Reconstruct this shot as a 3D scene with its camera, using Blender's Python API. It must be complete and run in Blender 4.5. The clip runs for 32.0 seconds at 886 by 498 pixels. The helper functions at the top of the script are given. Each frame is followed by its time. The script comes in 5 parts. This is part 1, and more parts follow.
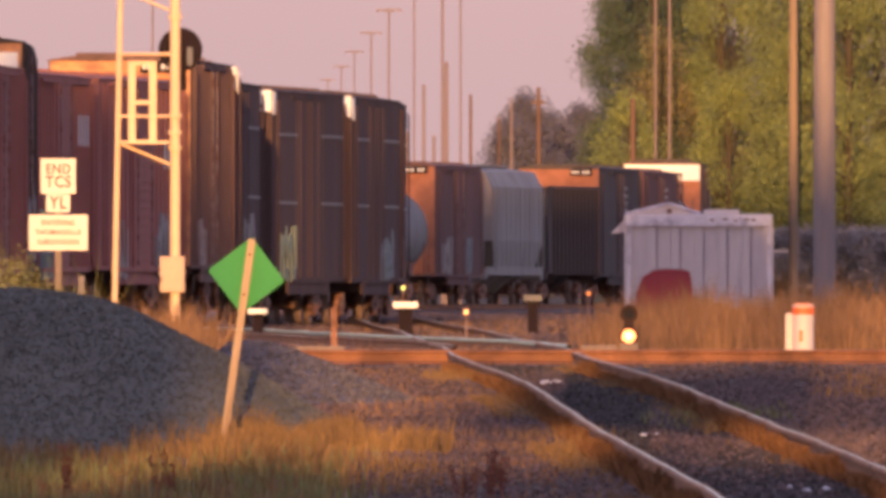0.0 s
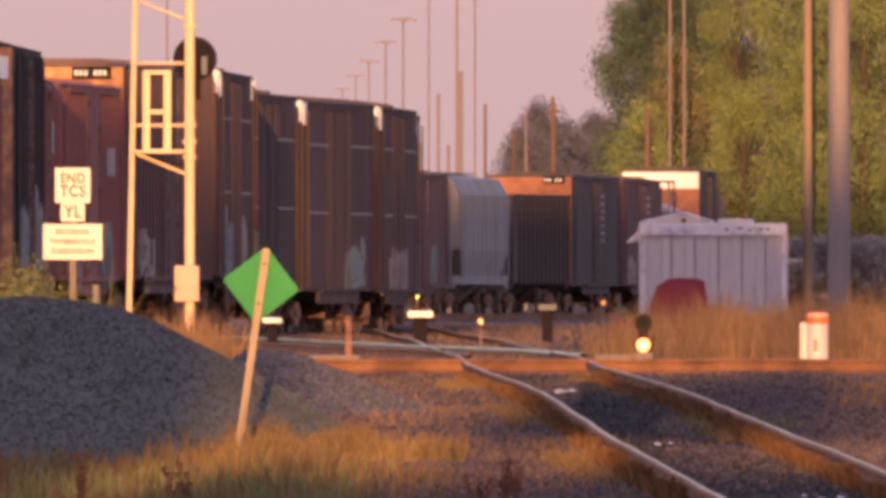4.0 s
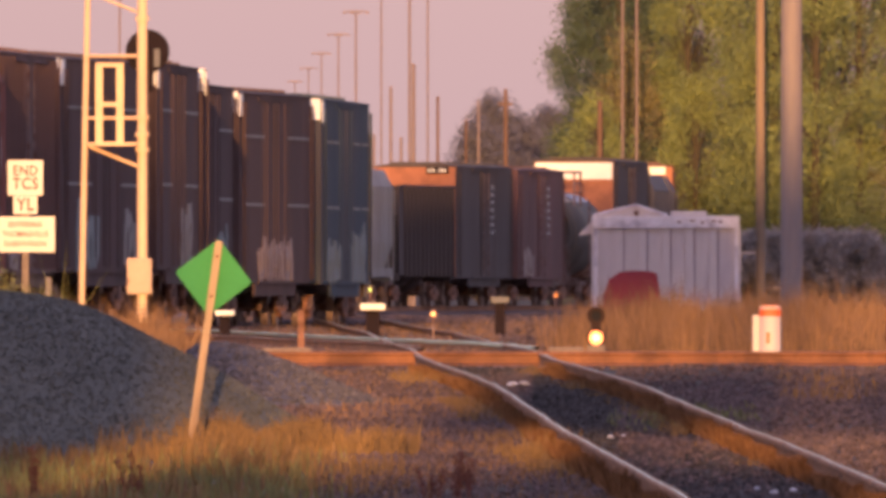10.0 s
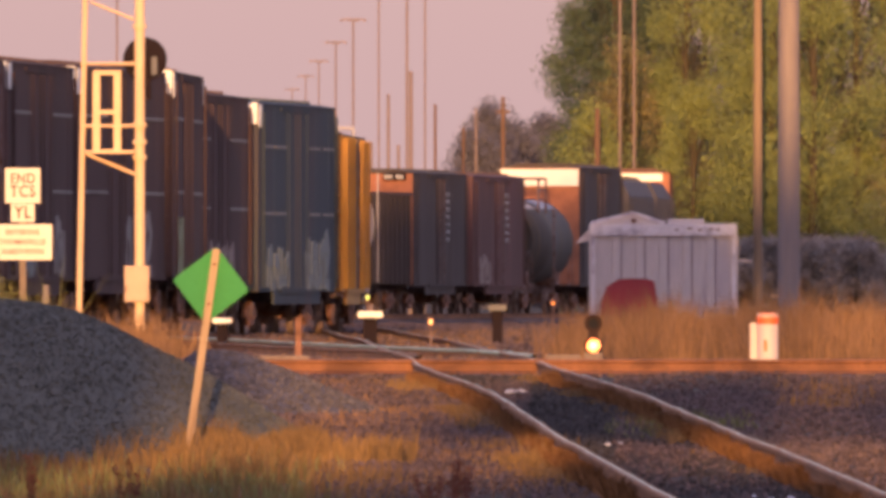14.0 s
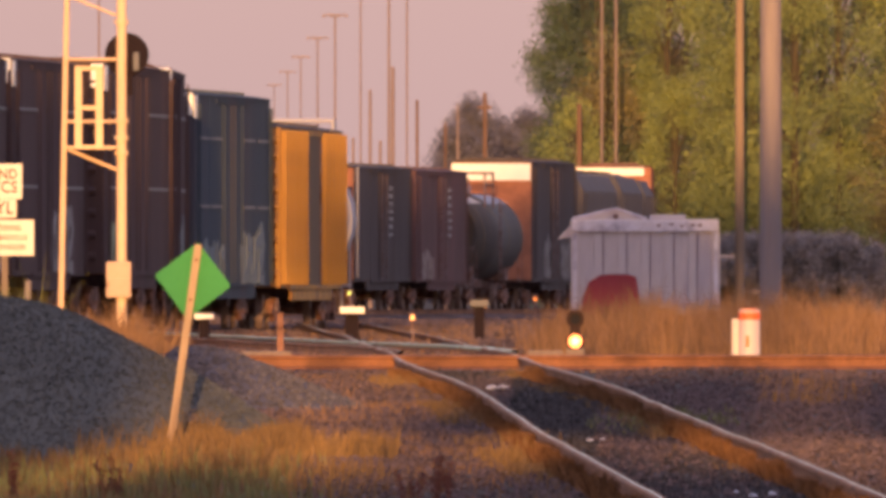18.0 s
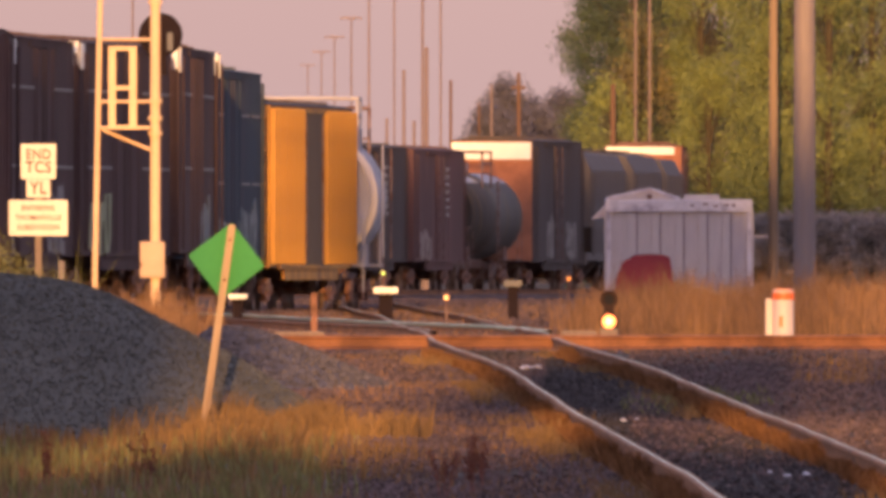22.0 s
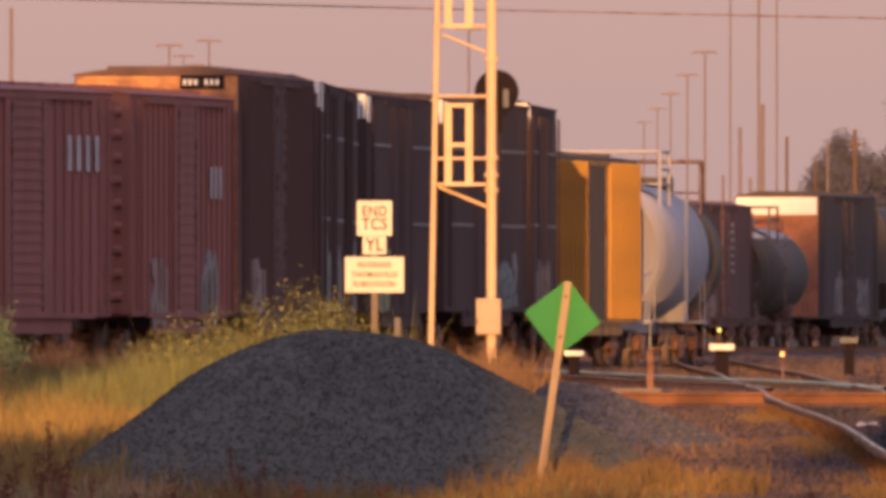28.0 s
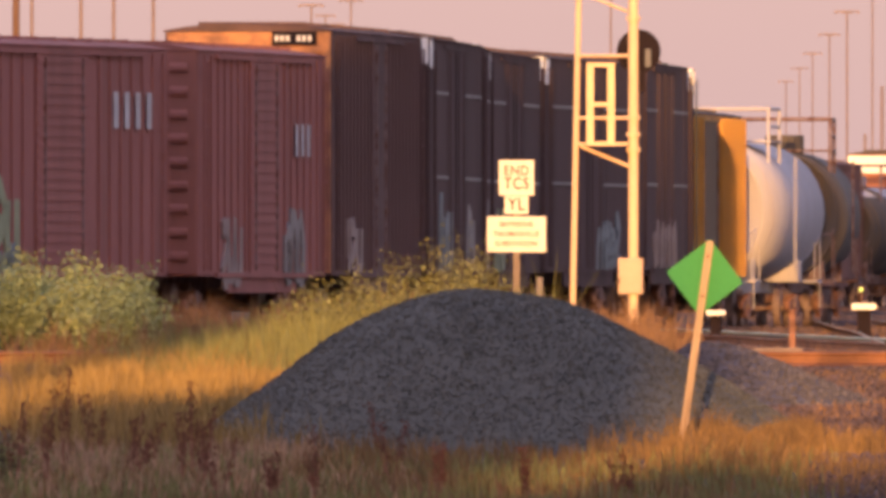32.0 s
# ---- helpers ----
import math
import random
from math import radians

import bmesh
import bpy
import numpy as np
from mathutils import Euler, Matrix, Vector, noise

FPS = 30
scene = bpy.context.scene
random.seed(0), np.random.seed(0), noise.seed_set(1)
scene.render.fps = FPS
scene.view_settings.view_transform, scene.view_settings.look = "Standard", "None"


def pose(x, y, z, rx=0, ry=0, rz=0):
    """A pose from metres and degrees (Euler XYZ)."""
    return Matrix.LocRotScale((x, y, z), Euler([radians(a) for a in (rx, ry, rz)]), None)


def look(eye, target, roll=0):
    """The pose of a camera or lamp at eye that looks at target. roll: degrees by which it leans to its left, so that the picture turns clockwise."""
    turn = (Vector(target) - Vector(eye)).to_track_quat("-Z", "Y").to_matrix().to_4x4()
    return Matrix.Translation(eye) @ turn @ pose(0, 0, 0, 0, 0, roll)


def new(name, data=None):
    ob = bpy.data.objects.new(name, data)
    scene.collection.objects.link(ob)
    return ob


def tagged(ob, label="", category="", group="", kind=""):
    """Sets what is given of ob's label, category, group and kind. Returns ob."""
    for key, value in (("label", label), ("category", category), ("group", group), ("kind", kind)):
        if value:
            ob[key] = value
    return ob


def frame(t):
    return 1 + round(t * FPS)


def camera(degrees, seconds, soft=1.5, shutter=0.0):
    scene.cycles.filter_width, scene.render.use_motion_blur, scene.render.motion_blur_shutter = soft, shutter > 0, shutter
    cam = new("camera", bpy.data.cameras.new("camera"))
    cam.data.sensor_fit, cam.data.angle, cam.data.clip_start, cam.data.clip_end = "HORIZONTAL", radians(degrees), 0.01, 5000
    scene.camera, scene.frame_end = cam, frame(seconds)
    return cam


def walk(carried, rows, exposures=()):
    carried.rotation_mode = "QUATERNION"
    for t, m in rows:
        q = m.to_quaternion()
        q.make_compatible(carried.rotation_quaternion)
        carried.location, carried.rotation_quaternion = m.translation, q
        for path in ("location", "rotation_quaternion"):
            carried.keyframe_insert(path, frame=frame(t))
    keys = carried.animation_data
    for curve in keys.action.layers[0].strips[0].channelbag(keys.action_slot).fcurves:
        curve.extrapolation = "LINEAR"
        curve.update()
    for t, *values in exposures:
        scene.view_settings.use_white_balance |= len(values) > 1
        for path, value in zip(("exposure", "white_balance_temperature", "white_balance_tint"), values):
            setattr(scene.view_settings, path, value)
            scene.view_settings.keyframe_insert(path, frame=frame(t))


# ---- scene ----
# ---- camera: a very long lens on a tripod that pans and tilts ----
FOC = 50000.0          # focal length in picture widths of 1568 units
EYE = (0.0, 0.0, 0.82)
U0, V0 = 784.0, 502.0  # bearing and horizon of the reference view
cam = camera(math.degrees(2 * math.atan(784.0 / FOC)), 32.0, 4.3)
PAN = [(0.0, 0.0, 0.0), (0.5, 16.9, 0.0), (1.0, 24.5, 4.6), (1.5, 26.1, 9.2), (2.0, 6.1, 9.2), (2.5, -12.2, 10.7), (3.0, -7.7, 10.7),
       (3.5, 9.2, 9.2), (4.5, 38.0, 30.0), (5.5, 49.0, 44.4), (6.0, 19.9, 33.7), (6.5, 3.1, 30.6), (7.0, 21.4, 30.6), (7.5, 53.6, 26.0),
       (8.0, 32.2, 26.0), (8.5, -3.1, 39.8), (9.0, -36.8, 38.3), (9.5, -53.6, 19.9), (10.0, -58.2, 3.1), (10.5, -49.0, 15.3),
       (11.0, -35.2, 39.8), (11.5, -41.3, 42.9), (12.0, -52.1, 44.4), (12.5, -52.1, 38.3), (13.0, -47.5, 32.2), (13.5, -56.7, 24.5),
       (14.0, -62.8, 16.9), (14.5, -62.8, 19.9), (16.5, -79.6, 16.9), (17.0, -81.2, 12.2), (17.5, -94.9, 6.1), (18.0, -94.9, 9.2),
       (18.5, -84.2, 6.1), (19.0, -87.3, 0.0), (19.5, -94.9, -7.7), (20.0, -101.1, -6.1), (20.5, -90.3, -15.3), (21.0, -70.4, -27.6),
       (21.5, -42.8, -30.6), (22.0, -35.2, -26.0), (22.5, -49.0, -29.1), (23.0, -47.5, -26.0), (23.5, -47.5, -23.0), (24.0, -58.2, -27.6),
       (24.5, -65.9, -38.3), (25.0, 38.3, -38.3), (25.5, 304.7, -24.5), (26.0, 467.0, -7.6), (26.5, 672.2, 12.3), (27.5, 640.0, 66.0),
       (28.5, 503.3, 75.8), (29.0, 503.2, 61.2), (29.5, 579.0, 54.3), (30.0, 928.9, 58.1), (30.3, 985.0, 44.0), (30.5, 976.4, 36.7), (31.0, 890.7, 18.3),
       (31.5, 852.4, 7.6), (32.0, 811.0, 3.0)]
K = 100.0 / FOC
walk(cam, [(t, look(EYE, (-dx * K, 100.0, EYE[2] + (V0 - 441 + dy) * K))) for t, dx, dy in PAN],
     exposures=[(0.0, 0.94, 6100, 15), (12.0, 0.92, 6100, 15), (17.0, 0.87, 6350, 11), (24.5, 0.84, 6350, 12), (26.0, 0.74, 6400, 12), (29.2, 0.65, 6600, 10), (30.2, 0.88, 6500, 10), (31.0, 1.09, 6450, 10), (32.0, 1.07, 6450, 10)])

# ---- sky and sun: low evening sun behind the camera ----
SUN_AZ, SUN_EL = 181.0, 2.6
world = bpy.data.worlds.new("evening_sky")
scene.world = world
world.use_nodes = True
wn = world.node_tree
sky = wn.nodes.new("ShaderNodeTexSky")
sky.sky_type = "NISHITA"
sky.sun_disc = False
sky.sun_elevation, sky.sun_rotation = radians(SUN_EL), radians(SUN_AZ)
sky.air_density, sky.dust_density, sky.ozone_density = 1.0, 1.0, 1.0
wn.links.new(sky.outputs[0], wn.nodes["Background"].inputs[0])
wn.nodes["Background"].inputs[1].default_value = 0.06
# thin evening haze: pink at the horizon, mauve higher up
hz_tc, hz_sep, hz_map, hz_mix = (wn.nodes.new("ShaderNode" + k) for k in ("TexCoord", "SeparateXYZ", "MapRange", "Mix"))
hz_mix.data_type = "RGBA"
wn.links.new(hz_tc.outputs["Generated"], hz_sep.inputs[0])
wn.links.new(hz_sep.outputs["Z"], hz_map.inputs[0])
hz_map.inputs[1].default_value, hz_map.inputs[2].default_value = 0.0, 0.5
wn.links.new(hz_map.outputs[0], hz_mix.inputs[0])
hz_mix.inputs[6].default_value, hz_mix.inputs[7].default_value = (0.275, 0.19, 0.205, 1), (0.36, 0.325, 0.47, 1)
hz_bg, hz_add = wn.nodes.new("ShaderNodeBackground"), wn.nodes.new("ShaderNodeAddShader")
wn.links.new(hz_mix.outputs[2], hz_bg.inputs[0])
wn.links.new(wn.nodes["Background"].outputs[0], hz_add.inputs[0])
wn.links.new(hz_bg.outputs[0], hz_add.inputs[1])
wn.links.new(hz_add.outputs[0], wn.nodes["World Output"].inputs[0])
sun = new("sun", bpy.data.lights.new("sun", "SUN"))
sun.data.energy, sun.data.angle, sun.data.color = 4.7, radians(0.22), (1.0, 0.50, 0.16)
az, el = radians(SUN_AZ), radians(SUN_EL)
SUN_DIR = Vector((math.sin(az) * math.cos(el), math.cos(az) * math.cos(el), math.sin(el)))
sun.matrix_world = look(SUN_DIR * 50, (0, 0, 0))


# ---- places: bearing u and drop v in the reference view, distance d ----
def px(u, d):
    return (u - U0) * d / FOC


def pz(v, d):
    return EYE[2] + (V0 - v) * d / FOC


def at(u, v, d):
    return Vector((px(u, d), d, pz(v, d)))


def rail_z(d):
    """Height of the foreground track's rail top."""
    return float(np.interp(d, [0, 150, 193, 215, 255, 307, 336], [-0.78, -0.70, -0.52, -0.37, -0.29, -0.16, 0.0]))


def ground_z(x, d):
    return rail_z(d) - 0.2 + 0.05 * noise.noise((x * 0.4, d * 0.05, 0.0))


def smooth(table):
    """A smooth curve through (key, value) rows with rising keys."""
    k = np.array([r[0] for r in table], float)
    v = np.array([r[1] for r in table], float)
    m = np.gradient(v, k)

    def f(x):
        i = int(np.clip(np.searchsorted(k, x) - 1, 0, len(k) - 2))
        h = k[i + 1] - k[i]
        q = (x - k[i]) / h
        if q < 0:
            return float(v[0] + m[0] * (x - k[0]))
        if q > 1:
            return float(v[-1] + m[-1] * (x - k[-1]))
        return float((1 + 2 * q) * (1 - q) ** 2 * v[i] + q * (1 - q) ** 2 * h * m[i] + q * q * (3 - 2 * q) * v[i + 1] + q * q * (q - 1) * h * m[i + 1])
    return f


def seed(n):
    random.seed(n), np.random.seed(n)


# ---- materials ----
def mat(name, color, rough=0.7, metal=0.0, var=0.25, scale=3.0, fine=40.0, bump=0.15, dirt_shade=None, dirt_shade_amount=0.35, stretch=(1, 1, 1), emit=0.0, trans=0.0, per_piece=0.0, coord="Object"):
    m = bpy.data.materials.new(name)
    m.use_nodes = True
    n, l = m.node_tree.nodes, m.node_tree.links
    b = n["Principled BSDF"]
    tc = n.new("ShaderNodeTexCoord")
    mp = n.new("ShaderNodeMapping")
    mp.inputs["Scale"].default_value = stretch
    l.new(tc.outputs[coord], mp.inputs[0])
    big, small = n.new("ShaderNodeTexNoise"), n.new("ShaderNodeTexNoise")
    big.inputs["Scale"].default_value, big.inputs["Detail"].default_value = scale, 5
    small.inputs["Scale"].default_value, small.inputs["Detail"].default_value = fine, 4
    for t in (big, small):
        l.new(mp.outputs[0], t.inputs["Vector"])
    mixv = n.new("ShaderNodeMath")
    mixv.operation = "MULTIPLY_ADD"
    mixv.inputs[1].default_value = 0.5
    l.new(small.outputs["Fac"], mixv.inputs[0])
    half = n.new("ShaderNodeMath")
    half.operation = "MULTIPLY"
    half.inputs[1].default_value = 0.5
    l.new(big.outputs["Fac"], half.inputs[0])
    l.new(half.outputs[0], mixv.inputs[2])
    ramp = n.new("ShaderNodeMapRange")
    ramp.inputs[1].default_value, ramp.inputs[2].default_value = 0.3, 0.7
    ramp.inputs[3].default_value, ramp.inputs[4].default_value = 1 - var, 1 + var
    l.new(mixv.outputs[0], ramp.inputs[0])
    last = ramp.outputs[0]
    if per_piece:
        info = n.new("ShaderNodeObjectInfo") if per_piece > 0 else n.new("ShaderNodeNewGeometry")
        src = info.outputs["Random"] if per_piece > 0 else info.outputs["Random Per Island"]
        pr = n.new("ShaderNodeMapRange")
        pr.inputs[3].default_value, pr.inputs[4].default_value = 1 - abs(per_piece), 1 + abs(per_piece)
        l.new(src, pr.inputs[0])
        mm = n.new("ShaderNodeMath")
        mm.operation = "MULTIPLY"
        l.new(last, mm.inputs[0])
        l.new(pr.outputs[0], mm.inputs[1])
        last = mm.outputs[0]
    col = n.new("ShaderNodeVectorMath")
    col.operation = "SCALE"
    col.inputs[0].default_value = color
    l.new(last, col.inputs["Scale"])
    out = col.outputs[0]
    if dirt_shade:
        mr = n.new("ShaderNodeMapRange")
        mr.inputs[1].default_value, mr.inputs[2].default_value = 0.62 - dirt_shade_amount * 0.5, 0.75 - dirt_shade_amount * 0.3
        dn = n.new("ShaderNodeTexNoise")
        dn.inputs["Scale"].default_value, dn.inputs["Detail"].default_value = scale * 1.7, 8
        l.new(mp.outputs[0], dn.inputs["Vector"])
        l.new(dn.outputs["Fac"], mr.inputs[0])
        mix = n.new("ShaderNodeMix")
        mix.data_type = "RGBA"
        l.new(mr.outputs[0], mix.inputs[0])
        l.new(out, mix.inputs[6])
        mix.inputs[7].default_value = (*dirt_shade, 1)
        out = mix.outputs[2]
    l.new(out, b.inputs["Base Color"])
    b.inputs["Roughness"].default_value, b.inputs["Metallic"].default_value = rough, metal
    if rough >= 0.84:
        b.inputs["Specular IOR Level"].default_value = 0.12
    if trans:
        b.inputs["Transmission Weight"].default_value = trans
    if emit:
        b.inputs["Emission Color"].default_value = (*color, 1)
        b.inputs["Emission Strength"].default_value = emit
    if bump:
        bp = n.new("ShaderNodeBump")
        bp.inputs["Strength"].default_value, bp.inputs["Distance"].default_value = bump, 0.02
        l.new(small.outputs["Fac"], bp.inputs["Height"])
        l.new(bp.outputs[0], b.inputs["Normal"])
    return m


STREAK = (1, 1, 0.18)
BROWN = mat("boxcar_red_paint", (0.285, 0.122, 0.108), 0.85, var=0.14, scale=0.6, fine=9, dirt_shade=(0.24, 0.108, 0.094), dirt_shade_amount=0.3, stretch=STREAK)
BROWN_B = mat("boxcar_dark_brown_paint", (0.140, 0.088, 0.084), 0.86, var=0.1, scale=0.6, fine=9, dirt_shade=(0.10, 0.066, 0.064), stretch=STREAK)
BROWN_C = mat("boxcar_umber_paint", (0.086, 0.056, 0.055), 0.86, var=0.1, scale=0.6, fine=9, dirt_shade=(0.068, 0.046, 0.046), stretch=STREAK)
OLIVE = mat("boxcar_olive_paint", (0.075, 0.062, 0.06), 0.86, var=0.3, scale=0.6, fine=9, dirt_shade=(0.05, 0.04, 0.04), stretch=STREAK)
BLUE = mat("boxcar_blue_paint", (0.055, 0.070, 0.088), 0.86, var=0.14, scale=0.6, fine=9, dirt_shade=(0.07, 0.066, 0.08), dirt_shade_amount=0.25, stretch=STREAK)
BLACKP = mat("boxcar_black_paint", (0.086, 0.072, 0.072), 0.86, var=0.2, scale=0.6, fine=9, dirt_shade=(0.075, 0.058, 0.055), stretch=STREAK)
# Dark streaks on the yellow are dirt plus painted leaf shadows.
YELLOW = mat("boxcar_yellow_paint", (0.50, 0.24, 0.018), 0.6, var=0.3, scale=0.8, fine=9, dirt_shade=(0.20, 0.085, 0.02), dirt_shade_amount=0.42, stretch=STREAK)
# Door colour, darker than the yellow sides.
YEL_DOOR = mat("boxcar_door_dark_paint", (0.085, 0.046, 0.016), 0.7, var=0.3, scale=0.8, fine=9, stretch=STREAK)
WHITEP = mat("white_panel_paint", (0.78, 0.78, 0.76), 0.6, var=0.08, scale=2, fine=20)
# Car ends: orange sunlight is put into the colour of dark ends.
SUN_ORANGE_END = mat("car_end_sunlit_orange", (0.36, 0.155, 0.095), 0.85, var=0.12, scale=0.8, fine=9, dirt_shade=(0.27, 0.12, 0.078))
SUN_TAN_END = mat("car_end_sunlit_tan", (0.56, 0.26, 0.11), 0.7, var=0.2, scale=1.5, fine=15, dirt_shade=(0.28, 0.13, 0.07))
TANKW = mat("tank_white_paint", (0.43, 0.41, 0.425), 0.85, var=0.1, scale=0.8, fine=9, dirt_shade=(0.42, 0.38, 0.38), dirt_shade_amount=0.15, stretch=STREAK)
TANKB = mat("tank_black_paint", (0.06, 0.052, 0.05), 0.75, var=0.25, scale=0.8, fine=9, dirt_shade=(0.09, 0.06, 0.03), dirt_shade_amount=0.2, stretch=STREAK)
DARKRED = mat("far_boxcar_dark_red_paint", (0.125, 0.076, 0.073), 0.86, var=0.2, scale=0.6, fine=9, dirt_shade=(0.15, 0.082, 0.08), stretch=STREAK)
HOPPER = mat("hopper_grey_paint", (0.26, 0.255, 0.245), 0.86, var=0.15, scale=0.7, fine=9, dirt_shade=(0.22, 0.20, 0.20), stretch=STREAK)
HOPPER_DK = mat("hopper_dull_grey_paint", (0.135, 0.122, 0.122), 0.86, var=0.15, scale=0.7, fine=9, dirt_shade=(0.13, 0.115, 0.11), stretch=STREAK)
IRON = mat("dark_running_gear_iron", (0.21, 0.15, 0.145), 0.85, 0.0, var=0.35, scale=3, fine=25, dirt_shade=(0.12, 0.05, 0.025))
RUSTY = mat("rusty_truck_frame", (0.24, 0.115, 0.078), 0.8, 0.1, var=0.35, scale=3, fine=25, dirt_shade=(0.10, 0.04, 0.02))
WHEEL = mat("wheel_steel", (0.20, 0.14, 0.125), 0.7, 0.2, var=0.3, scale=5, fine=30)
GRAFF = [mat("graffiti_" + n, c, 0.6, var=0.25, scale=2.0, fine=9) for n, c in
         (("pale_blue", (0.11, 0.145, 0.165)), ("pale_grey", (0.165, 0.155, 0.16)), ("pale_green", (0.20, 0.24, 0.14)), ("mauve", (0.20, 0.145, 0.14)))]
GALV = mat("galvanised_steel", (0.62, 0.43, 0.27), 0.6, 0.0, var=0.15, scale=2, fine=30)
POLE_GREY = mat("weathered_grey_pole", (0.20, 0.165, 0.165), 0.7, var=0.15, scale=1.0, fine=12, stretch=(1, 1, 0.1))
PALEPOLE = mat("pale_pole_wood", (0.21, 0.155, 0.11), 0.85, var=0.2, scale=1.5, fine=12, stretch=(1, 1, 0.06))
WOODPOLE = mat("creosoted_pole_wood", (0.13, 0.08, 0.06), 0.85, var=0.25, scale=1.5, fine=12, stretch=(1, 1, 0.06))
POST_WOOD = mat("sign_post_wood", (0.42, 0.31, 0.20), 0.85, var=0.3, scale=8, fine=40, stretch=(1, 1, 0.08), dirt_shade=(0.24, 0.17, 0.12))
SIGNW = mat("sign_white_sheet", (0.50, 0.46, 0.45), 0.45, var=0.05, scale=3, fine=30, bump=0.03)
SIGN_EDGE = mat("sign_red_edge", (0.45, 0.05, 0.04), 0.5, var=0.1)
LETTER = mat("sign_lettering", (0.035, 0.010, 0.012), 0.6, var=0.1)
GREEN = mat("sign_green_sheet", (0.06, 0.27, 0.085), 0.9, var=0.08, scale=3, fine=30, bump=0.03)
BLACKM = mat("signal_black_paint", (0.018, 0.012, 0.016), 0.9, var=0.2)
# Black paint with the sun's warm brown put into its colour.
DWARF = mat("sunlit_black_signal_paint", (0.045, 0.028, 0.028), 0.9, var=0.2)
BOXTAN = mat("signal_case_silver_paint", (0.36, 0.25, 0.20), 0.55, 0.1, var=0.15, scale=4)
SHEDW = mat("shed_white_siding", (0.46, 0.42, 0.43), 0.7, var=0.12, scale=1.2, fine=12, dirt_shade=(0.36, 0.32, 0.36), dirt_shade_amount=0.2, stretch=(1, 1, 0.2))
WHITE_TRIM = mat("peeling_white_trim", (0.56, 0.54, 0.60), 0.7, var=0.2, scale=3, fine=14, dirt_shade=(0.33, 0.30, 0.36), dirt_shade_amount=0.25)
RIB_SHADE = mat("rib_shade_line_grey", (0.24, 0.19, 0.22), 0.8, var=0.2, scale=3)
REDP = mat("vehicle_red_paint", (0.17, 0.010, 0.03), 0.7, var=0.1, scale=2)
GLASSD = mat("vehicle_dark_glass", (0.02, 0.02, 0.025), 0.85, var=0.05, bump=0)
BARRELW = mat("marker_white_plastic", (0.60, 0.50, 0.47), 0.5, var=0.06)
BARRELO = mat("marker_orange_band", (0.75, 0.14, 0.03), 0.5, var=0.08)
# Glowing ring that stands for the halo around the amber lens.
LAMP_GLOW = mat("amber_halo_ring_lit", (1.0, 0.13, 0.0), 0.3, emit=0.5, bump=0, var=0.0)
LAMP_AMBER = mat("amber_lens_lit", (1.0, 0.55, 0.10), 0.3, emit=2.6, bump=0, var=0.0)
LAMP_ORANGE = mat("orange_lens_lit", (0.9, 0.20, 0.01), 0.3, emit=0.25, bump=0, var=0.0)
LAMP_GREEN = mat("green_lens_lit", (0.03, 0.7, 0.04), 0.3, emit=0.16, bump=0, var=0.0)
LAMP_WHITE = mat("yard_lamp_lit", (1.0, 0.55, 0.30), 0.3, emit=3.0, bump=0, var=0.0)
RAILTOP = mat("rail_polished_head", (0.62, 0.76, 0.58), 0.35, 0.9, var=0.15, scale=1.0, fine=10, bump=0.05)
RAILSIDE = mat("rail_rusty_web", (0.28, 0.12, 0.052), 0.8, 0.1, var=0.3, scale=1.5, fine=20, dirt_shade=(0.10, 0.04, 0.022))
TIE = mat("sleeper_wood", (0.085, 0.06, 0.046), 0.9, var=0.3, scale=3, fine=30, per_piece=0.3)
BALLAST = mat("ballast_stone", (0.092, 0.066, 0.066), 0.9, var=0.3, scale=2, fine=30, per_piece=-0.45)
BALLAST_BED = mat("ballast_bed", (0.15, 0.112, 0.11), 0.95, var=0.45, scale=0.5, fine=18, bump=0.9, dirt_shade=(0.06, 0.045, 0.045))
BED_DARK = mat("cinder_bed", (0.042, 0.036, 0.037), 0.95, var=0.4, scale=0.6, fine=18, bump=0.9, dirt_shade=(0.055, 0.042, 0.036), dirt_shade_amount=0.2)
COALY = mat("dark_crushed_stone", (0.088, 0.088, 0.080), 0.85, var=0.25, scale=1.2, fine=30, per_piece=-0.35)
VERGE = mat("brown_trackside_growth", (0.115, 0.058, 0.027), 0.9, var=0.3, scale=0.8, fine=6, bump=0, per_piece=-0.45)
CINDER = mat("dark_cinder_stone", (0.046, 0.041, 0.042), 0.9, var=0.3, scale=2, fine=30, per_piece=-0.5)
CASE_GREY = mat("case_grey_paint", (0.13, 0.13, 0.14), 0.8, var=0.2, scale=4)
FADED = mat("faded_white_stencil", (0.44, 0.43, 0.44), 0.85, var=0.3, scale=3, fine=14)
RAILRUST = mat("rail_dark_rust", (0.19, 0.08, 0.04), 0.8, 0.1, var=0.3, scale=1.5, fine=20, dirt_shade=(0.10, 0.04, 0.022))
PALE_STONE = mat("pale_crushed_stone", (0.092, 0.086, 0.098), 0.9, var=0.3, scale=2, fine=30, per_piece=-0.4)
SOIL = mat("dry_soil_and_grass", (0.048, 0.038, 0.031), 0.95, var=0.4, scale=0.25, fine=5, bump=0.6, dirt_shade=(0.072, 0.056, 0.05))
GRASS_DRY = mat("dry_grass", (0.138, 0.080, 0.027), 0.8, var=0.2, scale=0.4, fine=4, bump=0, per_piece=-0.4)
GRASS_GOLD = mat("golden_grass", (0.205, 0.135, 0.040), 0.8, var=0.25, scale=0.4, fine=4, bump=0, per_piece=-0.4)
